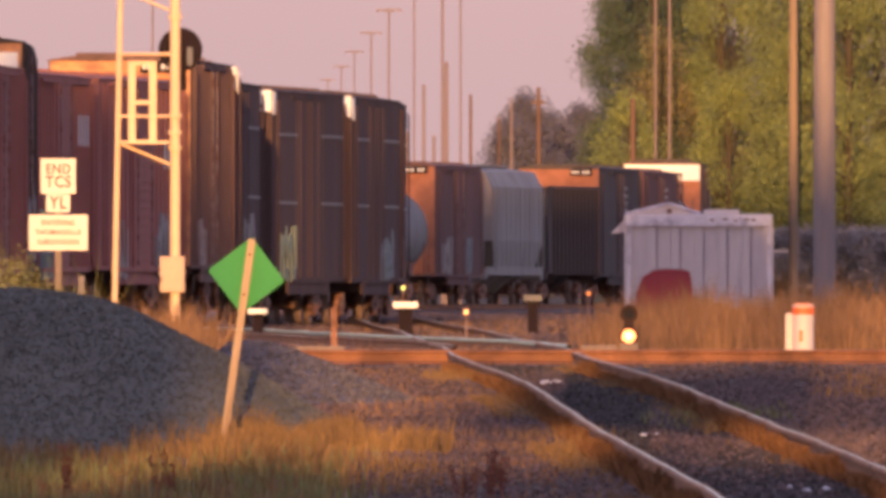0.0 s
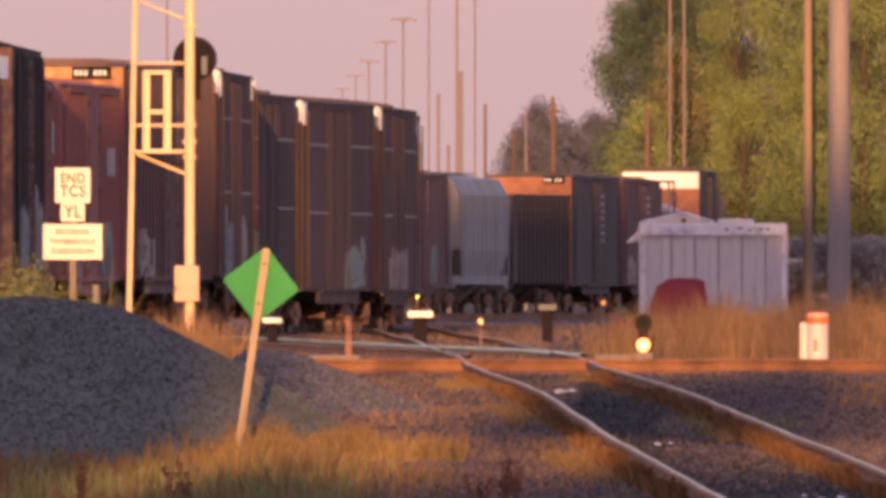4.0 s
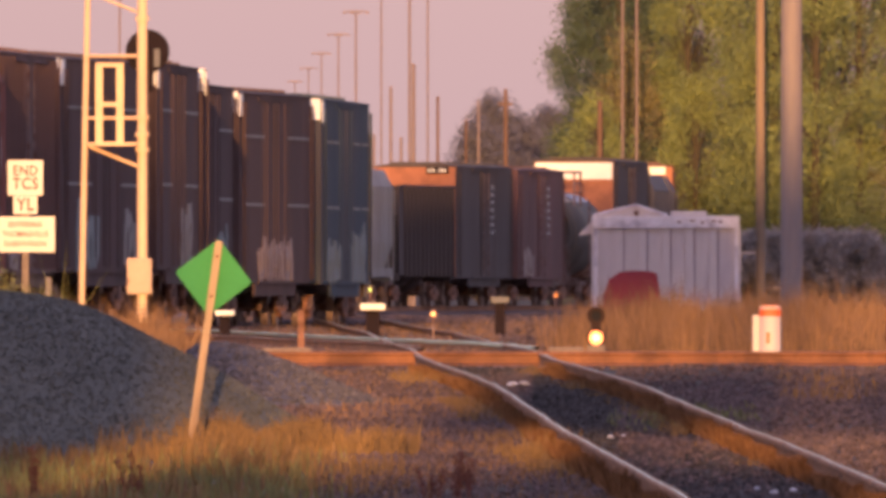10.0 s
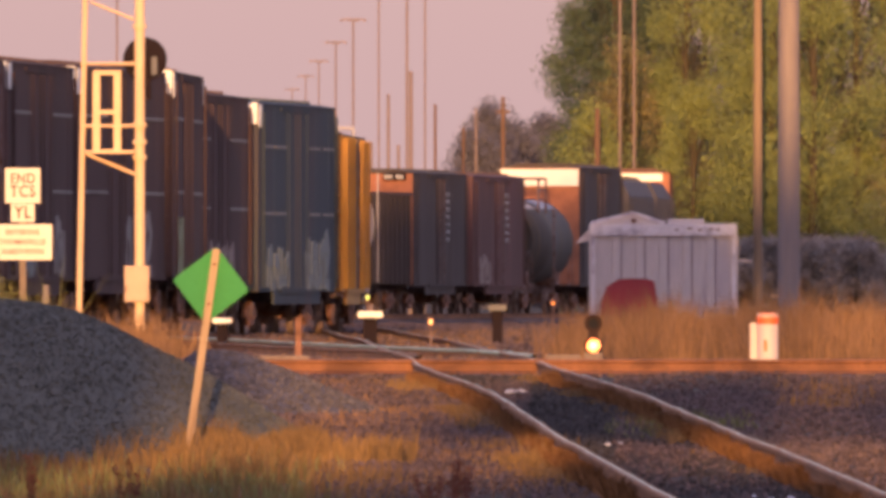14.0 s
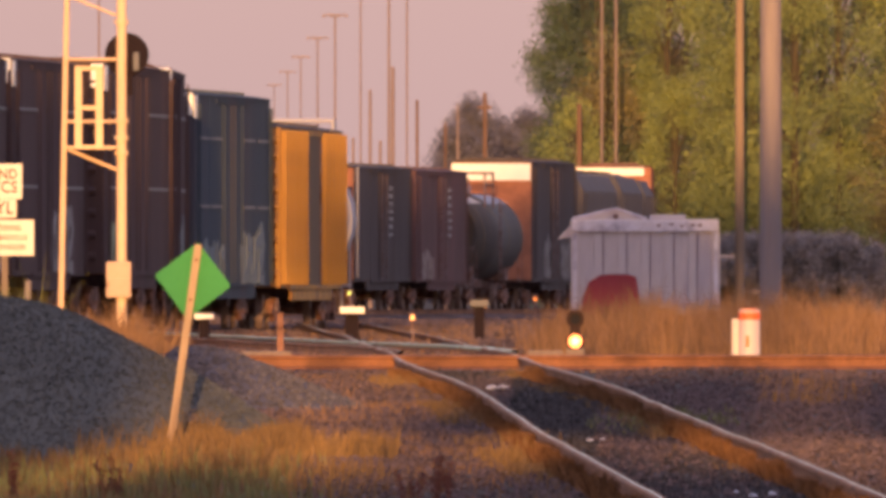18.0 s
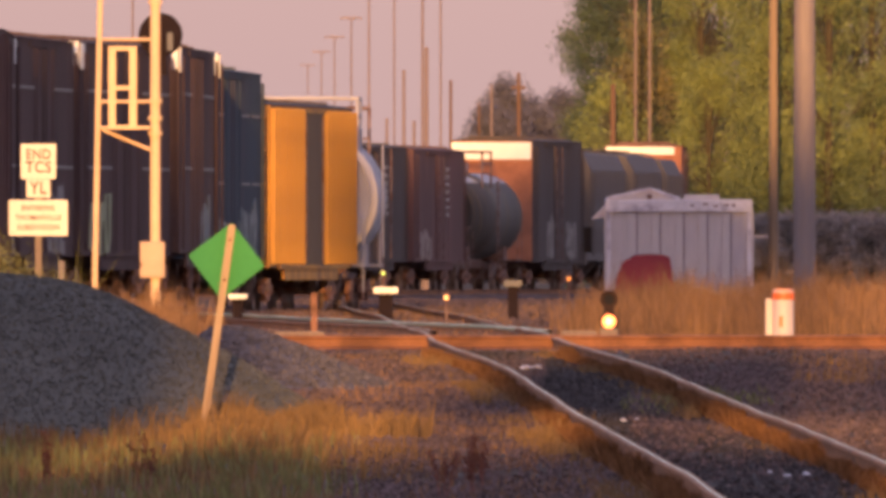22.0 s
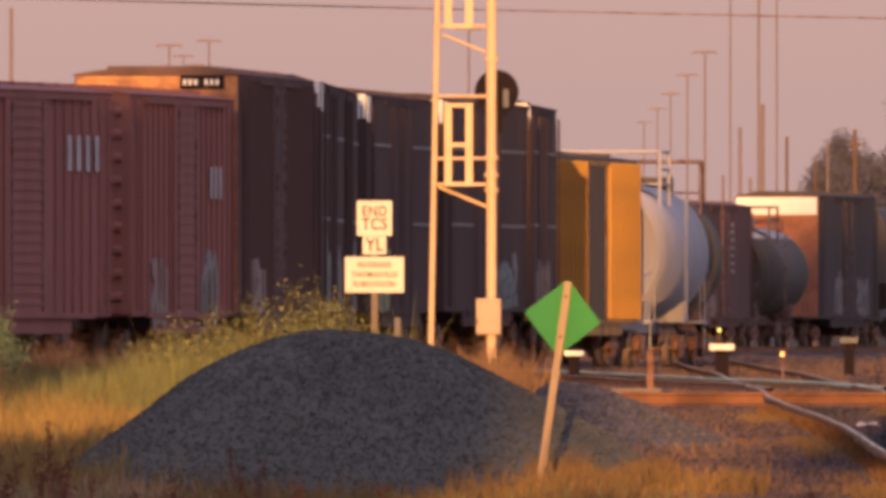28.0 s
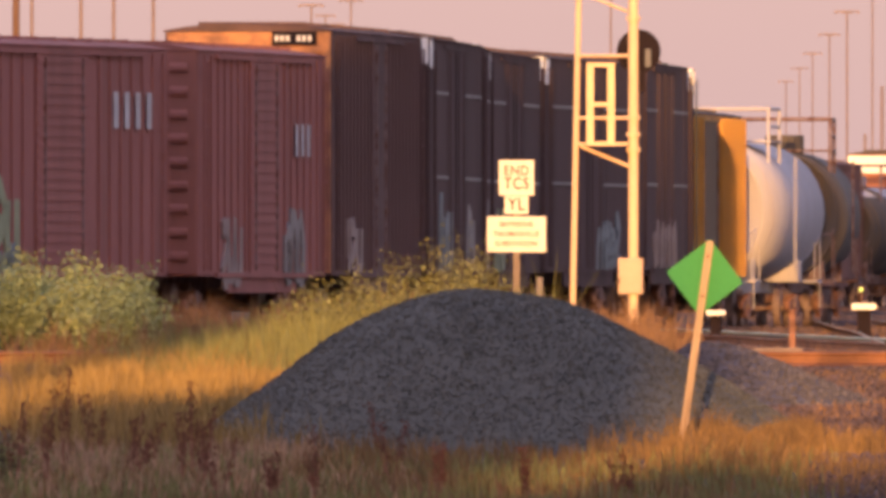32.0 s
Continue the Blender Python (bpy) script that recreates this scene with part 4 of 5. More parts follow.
def sign_plate(parent, name, w, h, z, lines, sizes, border=True):
    """A sheet facing the camera (towards -y) with raised lettering."""
    bm = box(-w / 2, w / 2, -0.004, 0.004, z - h / 2, z + h / 2, bev=0.0015)
    plate = part(name, bm, SIGNW, parent, "white sheet with dark lettering")
    if border:
        edge = bmesh.new()
        t = 0.012
        for x0, x1, z0, z1 in ((-w / 2, w / 2, z + h / 2 - t, z + h / 2), (-w / 2, w / 2, z - h / 2, z - h / 2 + t), (-w / 2, -w / 2 + t, z - h / 2, z + h / 2), (w / 2 - t, w / 2, z - h / 2, z + h / 2)):
            box(x0, x1, -0.0075, -0.0045, z0, z1, edge)
        part("border", edge, SIGN_EDGE, plate)
    for (txt, dz), sz in zip(lines, sizes):
        ob = part("lettering", text_bm(txt, sz), LETTER, plate)
        ob.matrix_basis = Matrix.Translation((0, -0.0065, z + dz)) @ Matrix.Rotation(radians(90), 4, "X") @ Matrix.Diagonal((0.84, 1, 1, 1))
    return plate


def sign_board():
    d = 385.0
    s = FOC / d
    e = thing("railway_sign", pose(px(103, d), d, -0.2), "white railway limit signs stacked on one grey post", "sign")
    zz = lambda v: pz(v, d) + 0.2
    part("post", box(-0.045, 0.045, 0.012, 0.08, -0.3, zz(290), bev=0.006), SIGN_POST, e)
    sign_plate(e, "upper_plate", 62 / s, 62 / s, zz(312), [("END", 12 / s), ("TCS", -11 / s)], [25 / s, 29 / s], False)
    sign_plate(e, "small_plate", 42 / s, 32 / s, zz(360), [("YL", 0)], [31 / s], False)
    sign_plate(e, "lower_plate", 104 / s, 63 / s, zz(412), [("ENTERING", 17 / s), ("THOMASVILLE", 0), ("SUBDIVISION", -17 / s)], [14 / s, 14 / s, 14 / s], False)


def signal_mast():
    d = 385.0
    s = FOC / d
    ux = lambda u: (u - 310) / s
    zz = lambda v: pz(v, d) + 0.2
    e = thing("signal_mast", pose(px(310, d), d, -0.2), "silver railway signal mast with ladder frame and black round target", "railway signal")
    part("mast", rod((0, 0, -0.3), (0, 0, zz(-160)), 0.068, n=24), GALV, e)
    part("base_flange", rod((0, 0, 0.0), (0, 0, 0.06), 0.2, n=16), IRON, e)
    part("side_mast", rod((ux(200), 0.1, -0.3), (ux(216), 0.1, zz(-160)), 0.04, n=16), GALV, e)
    for v in (-28, 96, 206, 252):
        part("bracket", rod((ux(213), 0.05, zz(v)), (0, 0.0, zz(v)), 0.022, n=8), GALV, e)
    part("brace", rod((ux(216), 0.05, zz(256)), (ux(303), 0, zz(292)), 0.024, n=8), GALV, e)
    part("brace", rod((ux(222), 0.05, zz(-14)), (ux(300), 0, zz(18)), 0.02, n=8), GALV, e)
    for side, (a, b) in (("ladder_frame", (112, 252)), ("ladder_frame", (-160, -28))):
        bm = box(ux(227), ux(240), -0.03, 0.01, zz(b), zz(a), bev=0.004)
        box(ux(264), ux(277), -0.03, 0.01, zz(b), zz(a), bm, 0.004)
        for v in np.linspace(a, b, 3):
            box(ux(227), ux(277), -0.034, 0.004, zz(v) - 0.03, zz(v) + 0.03, bm, 0.004)
        part(side, bm, GALV, e)
    part("walkway", box(ux(228), ux(297), -0.25, 0.25, zz(255), zz(250)), GALV, e)
    for v in (30, 205, 235, 262):
        part("clamp", rod((0, 0, zz(v) - 0.03), (0, 0, zz(v) + 0.03), 0.10, n=14), GALV, e)
    # round signal head behind the mast, facing away
    c = Vector((ux(319), 0.28, zz(88)))
    head = part("target", rod(c, c + Vector((0, 0.05, 0)), 39 / s, n=40), BLACKM, e, "round black target plate")
    part("lamp_case", rod(c + Vector((0, -0.16, 0)), c, 0.16, n=24), BLACKM, head)
    part("hood", rod(c + Vector((0.02, 0.03, -0.12)), c + Vector((0.02, 0.3, -0.14)), 0.13, n=20), BLACKM, head)
    part("lamp_cage", box(ux(331), ux(341), -0.1, -0.02, zz(116), zz(84), bev=0.008), CASE_GREY, head, "grey lamp bracket")
    part("case_stem", box(ux(316), ux(330), 0.14, 0.26, zz(160), zz(120), bev=0.01), BLACKM, e)
    bx = part("junction_case", box(ux(283), ux(327), -0.13, 0.16, zz(518), zz(454), bev=0.012), BOXTAN, e, "silver junction case strapped to the mast")
    part("case_door", box(ux(286), ux(324), -0.137, -0.131, zz(514), zz(484), bev=0.002), BOXTAN, bx)
    part("case_hinge", box(ux(284), ux(287), -0.142, -0.13, zz(500), zz(490)), IRON, bx)


def diamond_sign():
    d = 226.0
    s = FOC / d
    gz = pz(752, d)
    e = thing("diamond_sign", pose(px(400, d), d, gz), "green diamond sign on a leaning weathered wooden post", "sign")
    top = Vector(((446 - 400) / s, 0, pz(424, d) - gz))
    ax = top.normalized()
    post = box(-0.030, 0.030, -0.026, 0.026, -0.45, top.length, bev=0.006)
    ob = part("post", post, POST_WOOD, e)
    lean = Vector((0, 0, 1)).rotation_difference(ax).to_matrix().to_4x4()
    ob.matrix_basis = lean
    h = 0.312
    bm = bmesh.new()
    k, r = h * 0.7071, 0.03
    rim = [(sx * (k - r) + r * math.cos(q), sz * (k - r) + r * math.sin(q)) for sx, sz, a0 in ((1, 1, 0), (-1, 1, 90), (-1, -1, 180), (1, -1, 270)) for q in (radians(a0 + 18 * j) for j in range(6))]
    fa, fb = [bm.verts.new((x, 0.034, z)) for x, z in rim], [bm.verts.new((x, 0.038, z)) for x, z in rim]
    bm.faces.new(fa)
    bm.faces.new(fb[::-1])
    for i in range(len(rim)):
        bm.faces.new((fa[i], fb[i], fb[i - 1], fa[i - 1]))
    bmesh.ops.recalc_face_normals(bm, faces=bm.faces[:])
    plate = part("plate", bm, GREEN, e, "green diamond-shaped sheet")
    plate.matrix_basis = Matrix.Translation(((436 - 400) / s, 0, pz(488, d) - gz)) @ lean @ Matrix.Rotation(radians(45), 4, "Y")
    for k in (0.18, -0.18):
        part("bolt", rod((ax * 0 + Vector((0, -0.045, 0))), Vector((0, -0.028, 0)), 0.012, n=8), IRON, e).matrix_basis = Matrix.Translation(top * (1 - 0.19 - k * 0.6))


def dwarf_signal():
    d = 368.0
    s = FOC / d
    e = thing("dwarf_signal", pose(px(1113, d), d, pz(612, d)), "black dwarf signal showing a lit amber lens", "railway signal")
    zz = lambda v: (612 - v) / s
    part("base", box(-0.12, 0.12, -0.1, 0.1, -0.08, 0.03, bev=0.01), CONCRETE, e)
    part("housing", box(-9 / s, 9 / s, 0.0, 0.2, 0.0, zz(548), bev=0.02), DWARF, e)
    for v in (595, 556):
        part("lamp_head", rod((0, -0.02, zz(v)), (0, 0.18, zz(v)), 16 / s, n=28), DWARF, e, "round black lamp head")
    for v, m in ((595, LAMP_AMBER), (556, GLASSD)):
        lens = part("lens", rod((0, -0.06, zz(v)), (0, -0.02, zz(v)), 6.5 / s if m is LAMP_AMBER else 9 / s, n=24), m, e, "lit amber lens" if m is LAMP_AMBER else "")
        if m is LAMP_AMBER:
            part("halo_ring", rod((0, -0.05, zz(v)), (0, -0.03, zz(v)), 12.5 / s, n=24), LAMP_GLOW, lens, "glowing ring for the amber lens halo")
        hood = bmesh.new()
        one = bmesh.new()
        bmesh.ops.create_cone(one, cap_ends=False, segments=24, radius1=14 / s, radius2=14 / s, depth=0.10, matrix=Matrix.Translation((0, -0.05, zz(v))) @ Matrix.Rotation(radians(90), 4, "X"))
        bmesh.ops.delete(one, geom=[f for f in one.faces if f.calc_center_median().z < zz(v) - 0.02], context="FACES")
        part("hood", merge(hood, one), BLACKM, e)


def marker_barrel():
    d = 342.0
    s = FOC / d
    e = thing("track_marker", pose(px(1416, d), d, pz(623, d)), "white channelising marker with an orange top beside the track", "marker")
    bm = box(-26 / s, 2 / s, -0.12, 0.12, 0.0, 68 / s, bev=0.012)
    part("rear_panel", bm, BARRELW, e)
    front = part("front_post", rod((5 / s, -0.14, 0.0), (5 / s, -0.14, 84 / s), 19 / s, n=20), BARRELW, e)
    part("orange_band", rod((5 / s, -0.14, 66 / s), (5 / s, -0.14, 78 / s), 19.6 / s, n=20), BARRELO, front, "orange band")
    part("cap", rod((5 / s, -0.14, 80 / s), (5 / s, -0.14, 86 / s), 20.5 / s, n=20, r2=14 / s), BARRELO, front, "orange cap")
    part("number_mark", box(-2 / s, 4 / s, -0.14 - 20.4 / s, -0.14 - 19 / s, 18 / s, 38 / s), BARRELO, front, "small dark red mark")


def shed():
    d = 500.0
    s = FOC / d
    e = thing("metal_shed", pose(px(1237, d), d, -0.2), "pale corrugated metal shed with a low gable roof", "shed")
    w, h = 250 / s, pz(384, d) + 0.2
    part("body", box(-w / 2, w / 2, 0, 5.5, 0, h, bev=0.01), SHEDW, e)
    key = None
    n = 6
    for i in range(n + 1):
        x = -w / 2 + w * i / n
        ob = part("rib", box(-0.07, 0.07, -0.03, 0.01, 0.02, h - 0.17, bev=0.006), SHEDW, e) if key is None else share("rib", key, pose(x, 0, 0), e)
        ob.matrix_basis = pose(x, 0, 0)
        key = ob.data
    # Dark strips beside the ribs stand for their shading.
    for i in range(1, n):
        x = -w / 2 + w * i / n
        part("panel_seam", box(x + 0.075, x + 0.10, -0.012, 0.002, 0.05, h - 0.18), RIB_SHADE, e)
    part("corner_trim", box(w / 2 - 0.04, w / 2 + 0.03, -0.05, 0.05, 0, h, bev=0.006), WHITE_TRIM, e)
    part("corner_trim", box(-w / 2 - 0.03, -w / 2 + 0.04, -0.05, 0.05, 0, h, bev=0.006), WHITE_TRIM, e)
    part("eave_trim", box(-w / 2 - 0.05, w / 2 + 0.05, -0.07, 0.05, h - 0.17, h + 0.03, bev=0.01), WHITE_TRIM, e, "white eave board with peeling paint")
    bm = box(-w / 2 - 0.04, w / 2 + 0.04, 0.06, 5.6, h - 0.03, h + 0.05, bev=0.01)
    part("roof", bm, SHEDW, e)
    # low gable over the rear half
    bm = bmesh.new()
    pr = [(-w / 2 + 0.02, h + 0.05), (-0.52, h + 0.22), (-0.05, h + 0.05)]
    a = [bm.verts.new((x, 0.6, z)) for x, z in pr]
    b = [bm.verts.new((x, 5.5, z)) for x, z in pr]
    for i in range(3):
        bm.faces.new((a[i], a[(i + 1) % 3], b[(i + 1) % 3], b[i]))
    bm.faces.new(a[::-1])
    bm.faces.new(b)
    part("gable", bm, SHEDW, e)
    for sx in (-1, 1):
        x1 = -w / 2 - 0.04 if sx < 0 else 0.02
        part("gable_trim", rod((x1, 0.56, h + 0.06), (-0.52, 0.56, h + 0.24), 0.022, n=6), WHITE_TRIM, e)
    part("roof_vent", rod((-0.52, 0.55, h + 0.1), (-0.52, 0.5, h + 0.1), 0.05, n=12), IRON, e)
    part("roof_ledge", box(0.1, 0.72, 0.5, 2.0, h + 0.05, h + 0.13, bev=0.01), SHEDW, e)
    for k, (x, z) in enumerate(((0.2, 0.02), (0.42, 0.0), (0.61, 0.03), (0.8, 0.01), (0.93, 0.02))):
        part("bare_patch", box(x, x + 0.07 + 0.02 * (k % 2), -0.074, -0.068, h - 0.06 - z, h - 0.02 - z), IRON, e, "dark patch of bare metal")
    bm = bmesh.new()
    pr = [(-w / 2 - 0.30, h - 0.30), (-w / 2 - 0.03, h - 0.02), (-w / 2 - 0.03, h - 0.26)]
    a = [bm.verts.new((x, 0.0, z)) for x, z in pr]
    b = [bm.verts.new((x, 1.4, z)) for x, z in pr]
    for i in range(3):
        bm.faces.new((a[i], a[(i + 1) % 3], b[(i + 1) % 3], b[i]))
    bm.faces.new(a[::-1])
    bm.faces.new(b)
    part("side_awning", bm, SHEDW, e)
    part("wall_bracket", box(w / 2 + 0.03, w / 2 + 0.33, 0.2, 0.24, h - 0.62, h - 0.59), SHEDW, e)


def red_vehicle():
    d = 455.0
    s = FOC / d
    e = thing("red_vehicle", pose(px(1177, d), d, -0.2), "small dark red vehicle cab half hidden in dry grass", "vehicle")
    h = pz(476, d) + 0.2
    w = 108 / s
    bm = bmesh.new()
    prof = [(-w / 2, 0.35), (-w / 2 + 0.02, h - 0.42), (-w / 2 + 0.12, h - 0.14), (-w / 2 + 0.3, h - 0.02), (0, h), (w / 2 - 0.2, h - 0.01), (w / 2 - 0.09, h - 0.05), (w / 2 - 0.02, h - 0.5), (w / 2 + 0.01, 0.35)]
    a = [bm.verts.new((x, 0, z)) for x, z in prof]
    b = [bm.verts.new((x * 0.96, 2.2, z * 0.97)) for x, z in prof]
    for i in range(len(prof)):
        bm.faces.new((a[i], a[(i + 1) % len(prof)], b[(i + 1) % len(prof)], b[i]))
    bm.faces.new(a[::-1])
    bm.faces.new(b)
    bmesh.ops.recalc_face_normals(bm, faces=bm.faces[:])
    part("cab", bm, REDP, e)
    part("rear_window", box(-w * 0.3, w * 0.32, -0.012, -0.004, h - 0.42, h - 0.16, bev=0.003), REDP, e)
    for x in (-w / 2 + 0.14, w / 2 - 0.14):
        part("wheel", rod((x - 0.09, 0.5, 0.3), (x + 0.09, 0.5, 0.3), 0.3, n=18), IRON, e)
        part("wheel", rod((x - 0.09, 1.8, 0.3), (x + 0.09, 1.8, 0.3), 0.3, n=18), IRON, e)


def pole(u, v_top, d, r, material, label, name="utility_pole", base=-0.2, r_top=None, lean=0.0):
    e = thing(name, pose(px(u, d), d, base), label, "pole")
    part("shaft", rod((0, 0, -0.3), (lean, 0, pz(v_top, d) - base), r, r2=r_top or r * 0.8, n=28 if r > 0.15 else 12), material, e)
    part("foot_collar", rod((0, 0, -0.25), (0, 0, 0.12), r * 1.5, n=14), material, e)
    return e


sign_board()
signal_mast()
diamond_sign()
dwarf_signal()
marker_barrel()
shed()
red_vehicle()
steel_pole = pole(1459, -220, 463, 0.185, POLE_GREY, "thick grey steel utility pole, sunlit above and shaded below", r_top=0.165)
part("step_bolt", box(-0.30, -0.17, -0.01, 0.01, 0.95, 0.99), GALV, steel_pole)
pole(1404, -250, 1060, 0.18, PALEPOLE, "slim brown wooden pole before the trees")


# ---- far yard: floodlight masts, poles and wires ----
def light_mast(u, v, d, arms=True):
    h = pz(v, d)
    e = thing("floodlight_mast", pose(px(u, d), d, -0.2), "tall thin floodlight mast in the distant yard", "light mast", "yard floodlight masts")
    part("shaft", rod((0, 0, 0), (0, 0, h), 0.075, r2=0.05, n=8), MAST, e)
    if arms:
        ring = part("lamp_ring", box(-0.6, 0.6, -0.2, 0.2, h, h + 0.07, bev=0.02), MAST, e)
        for x in (-0.6, -0.2, 0.2, 0.6):
            part("floodlight", box(x - 0.09, x + 0.09, -0.26, -0.16, h - 0.08, h + 0.02, bev=0.015), MAST, ring)


for u, v, d in ((688, 12, 1500), (657, 53, 1750), (627, 87, 2000), (604, 114, 2250), (580, 138, 2550), (270, -30, 1500), (-260, 0, 1500), (-190, -8, 1600), (-235, 20, 1900), (-215, 36, 2200)):
    light_mast(u, v, d)
for u, v, d, r in ((733, -80, 1300, 0.05), (783, -80, 1150, 0.06), (815, -80, 1250, 0.05), (790, 110, 1200, 0.10), (750, 150, 1500, 0.1), (768, 240, 1500, 0.1), (905, 175, 1700, 0.09), (720, 235, 1600, 0.1),
                   (-900, -60, 1200, 0.1), (-830, -60, 1250, 0.1), (-668, -60, 1300, 0.1), (-540, -60, 1350, 0.1), (-610, -60, 1350, 0.1), (-755, -60, 1350, 0.1)):
    pole(u, v, d, r, MAST, "thin distant steel mast in the yard", "yard_mast")
pole(833, 168, 1180, 0.075, WOODPOLE, "dark distant wooden utility pole")
pole(883, 208, 1300, 0.07, WOODPOLE, "dark distant wooden utility pole")
crossed = pole(953, 155, 1300, 0.11, WOODPOLE, "distant wooden utility pole with a crossarm")
part("crossarm", box(-0.32, 0.32, -0.06, 0.06, 9.3, 9.42), WOODPOLE, crossed)
pole(-783, -120, 800, 0.12, WOODPOLE, "dark distant wooden utility pole")
for u in (1160, 1185):
    pole(u, -100, 1076, 0.05, MAST, "thin pale guyed mast before the trees", "guyed_mast", r_top=0.05)
pole(1120, 175, 1078, 0.12, WOODPOLE, "slim distant wooden pole before the trees")


# ---- stone piles ----
def gravel_heap(name, u0, u1, v_top, v_base, d, depth, peak, material, label, stones, size, sd, flat=0.2):
    """A heap of crushed stone: a rough surface and loose stones."""
    seed(sd)
    x0, x1 = px(u0, d), px(u1, d)
    zb, zt = pz(v_base, d), pz(v_top, d)
    xc = x0 + (x1 - x0) * peak
    hgt = zt - zb

    def z_at(x, y):
        qx = (x - xc) / ((x1 - xc) if x > xc else (xc - x0))
        r = math.hypot(qx, y / depth)
        k = 0.14 * hgt
        z = hgt * (1 - r) / (1 - flat)
        z = hgt + k * 0.3 - math.log(1 + math.exp(min((hgt - z) / k, 50.0))) * k
        return zb + max(z, -0.3) + 0.03 * noise.noise((x * 1.6, y * 1.6, sd))
    nx, ny = 150, 90
    verts, faces = [], []
    for j in range(ny):
        for i in range(nx):
            x = x0 - 0.5 + (x1 - x0 + 1.0) * i / (nx - 1)
            y = -depth * 1.15 + 2.3 * depth * j / (ny - 1)
            verts.append((x, d + y, z_at(x, y) + random.uniform(-0.006, 0.006)))
    for j in range(ny - 1):
        for i in range(nx - 1):
            k = j * nx + i
            faces.append((k, k + 1, k + nx + 1, k + nx))
    heap = soup(name, verts, faces, material, label, "gravel heap", "", smooth_shade=False)
    sv, sf = [], []
    for _ in range(stones):
        x, y = random.uniform(x0 - 0.2, x1 + 0.2), random.uniform(-depth, depth * 0.4)
        z = z_at(x, y)
        if z < zb - 0.1:
            continue
        r = size * random.uniform(0.45, 1.2)
        k = len(sv)
        c = Vector((x, d + y, z + r * 0.25))
        for p in ((1, 0, 0), (-1, 0, 0), (0, 1, 0), (0, -1, 0), (0, 0, 1), (0, 0, -1)):
            sv.append(c + Vector(p) * r * random.uniform(0.6, 1.2) + Vector((random.uniform(-1, 1), random.uniform(-1, 1), random.uniform(-1, 1))) * r * 0.35)
        for f in ((0, 2, 4), (2, 1, 4), (1, 3, 4), (3, 0, 4), (2, 0, 5), (1, 2, 5), (3, 1, 5), (0, 3, 5)):
            sf.append(tuple(k + a for a in f))
    soup("gravel", sv, sf, material, kind="stuff", parent=heap)
    return heap


gravel_heap("stone_mound", -475, 655, 520, 790, 232.0, 2.2, 0.44, COALY, "dark heap of crushed stone behind the dry grass", 26000, 0.015, 5, flat=0.26)
gravel_heap("stone_mound", 330, 700, 606, 700, 285.0, 1.6, 0.25, PALE_STONE, "low paler heap of crushed stone", 3500, 0.026, 6)


# ---- loose stones on the open ballast ----
def scatter_stones(name, u0, u1, d0, d1, n, size, material, label, sd):
    seed(sd)
    sv, sf = [], []
    for _ in range(n):
        d = random.uniform(d0, d1)
        x = px(random.uniform(u0, u1), d)
        r = size * random.uniform(0.4, 1.2)
        c = Vector((x, d, ground_z(x, d) + 0.03 + r * 0.3))
        k = len(sv)
        for p in ((1, 0, 0), (-1, 0, 0), (0, 1, 0), (0, -1, 0), (0, 0, 1), (0, 0, -1)):
            sv.append(c + Vector(p) * r * random.uniform(0.6, 1.2) + Vector((random.uniform(-1, 1), random.uniform(-1, 1), random.uniform(-1, 1))) * r * 0.35)
        for f in ((0, 2, 4), (2, 1, 4), (1, 3, 4), (3, 0, 4), (2, 0, 5), (1, 2, 5), (3, 1, 5), (0, 3, 5)):
            sf.append(tuple(k + a for a in f))
    soup(name, sv, sf, material, label, "ballast", "stuff")


scatter_stones("ballast_stones", 480, 1000, 215, 338, 13000, 0.025, BALLAST, "loose pinkish ballast stones beside the track", 11)
scatter_stones("ballast_stones", 620, 1260, 165, 222, 8000, 0.022, BALLAST, "loose dull ballast stones at the edge of the grass", 14)
scatter_stones("ballast_stones", 1150, 1700, 190, 338, 13000, 0.025, BALLAST, "loose grey ballast stones beside the track", 12)
scatter_stones("ballast_stones", -1010, -500, 290, 338, 3500, 0.035, BALLAST, "loose pale ballast stones beside the rusty track", 13)


def bed_stones(line, half, lift, n, size, material, label, sd):
    """Loose stones along a track bed."""
    seed(sd)
    sv, sf = [], []
    for _ in range(n):
        x, d = random.choice(line)
        x += random.uniform(-half, half)
        d += random.uniform(-0.3, 0.3)
        r = size * random.uniform(0.4, 1.2)
        c = Vector((x, d, rail_z(d) - 0.16 + lift + r * 0.2))
        k = len(sv)
        for p in ((1, 0, 0), (-1, 0, 0), (0, 1, 0), (0, -1, 0), (0, 0, 1), (0, 0, -1)):
            sv.append(c + Vector(p) * r * random.uniform(0.6, 1.2) + Vector((random.uniform(-1, 1), random.uniform(-1, 1), random.uniform(-1, 1))) * r * 0.35)
        for f in ((0, 2, 4), (2, 1, 4), (1, 3, 4), (3, 0, 4), (2, 0, 5), (1, 2, 5), (3, 1, 5), (0, 3, 5)):
            sf.append(tuple(k + a for a in f))
    soup("ballast_stones", sv, sf, material, label, "ballast", "stuff")


bed_stones([q for q in MAIN_LINE if 170 < q[1] < 335], 0.72, 0.0, 9000, 0.022, CINDER, "dark cinders between the rails", 15)
bed_stones([q for q in MAIN_LINE if 338 < q[1] < 480], 2.2, -0.02, 5000, 0.04, BALLAST, "dull ballast beyond the crossing", 16)


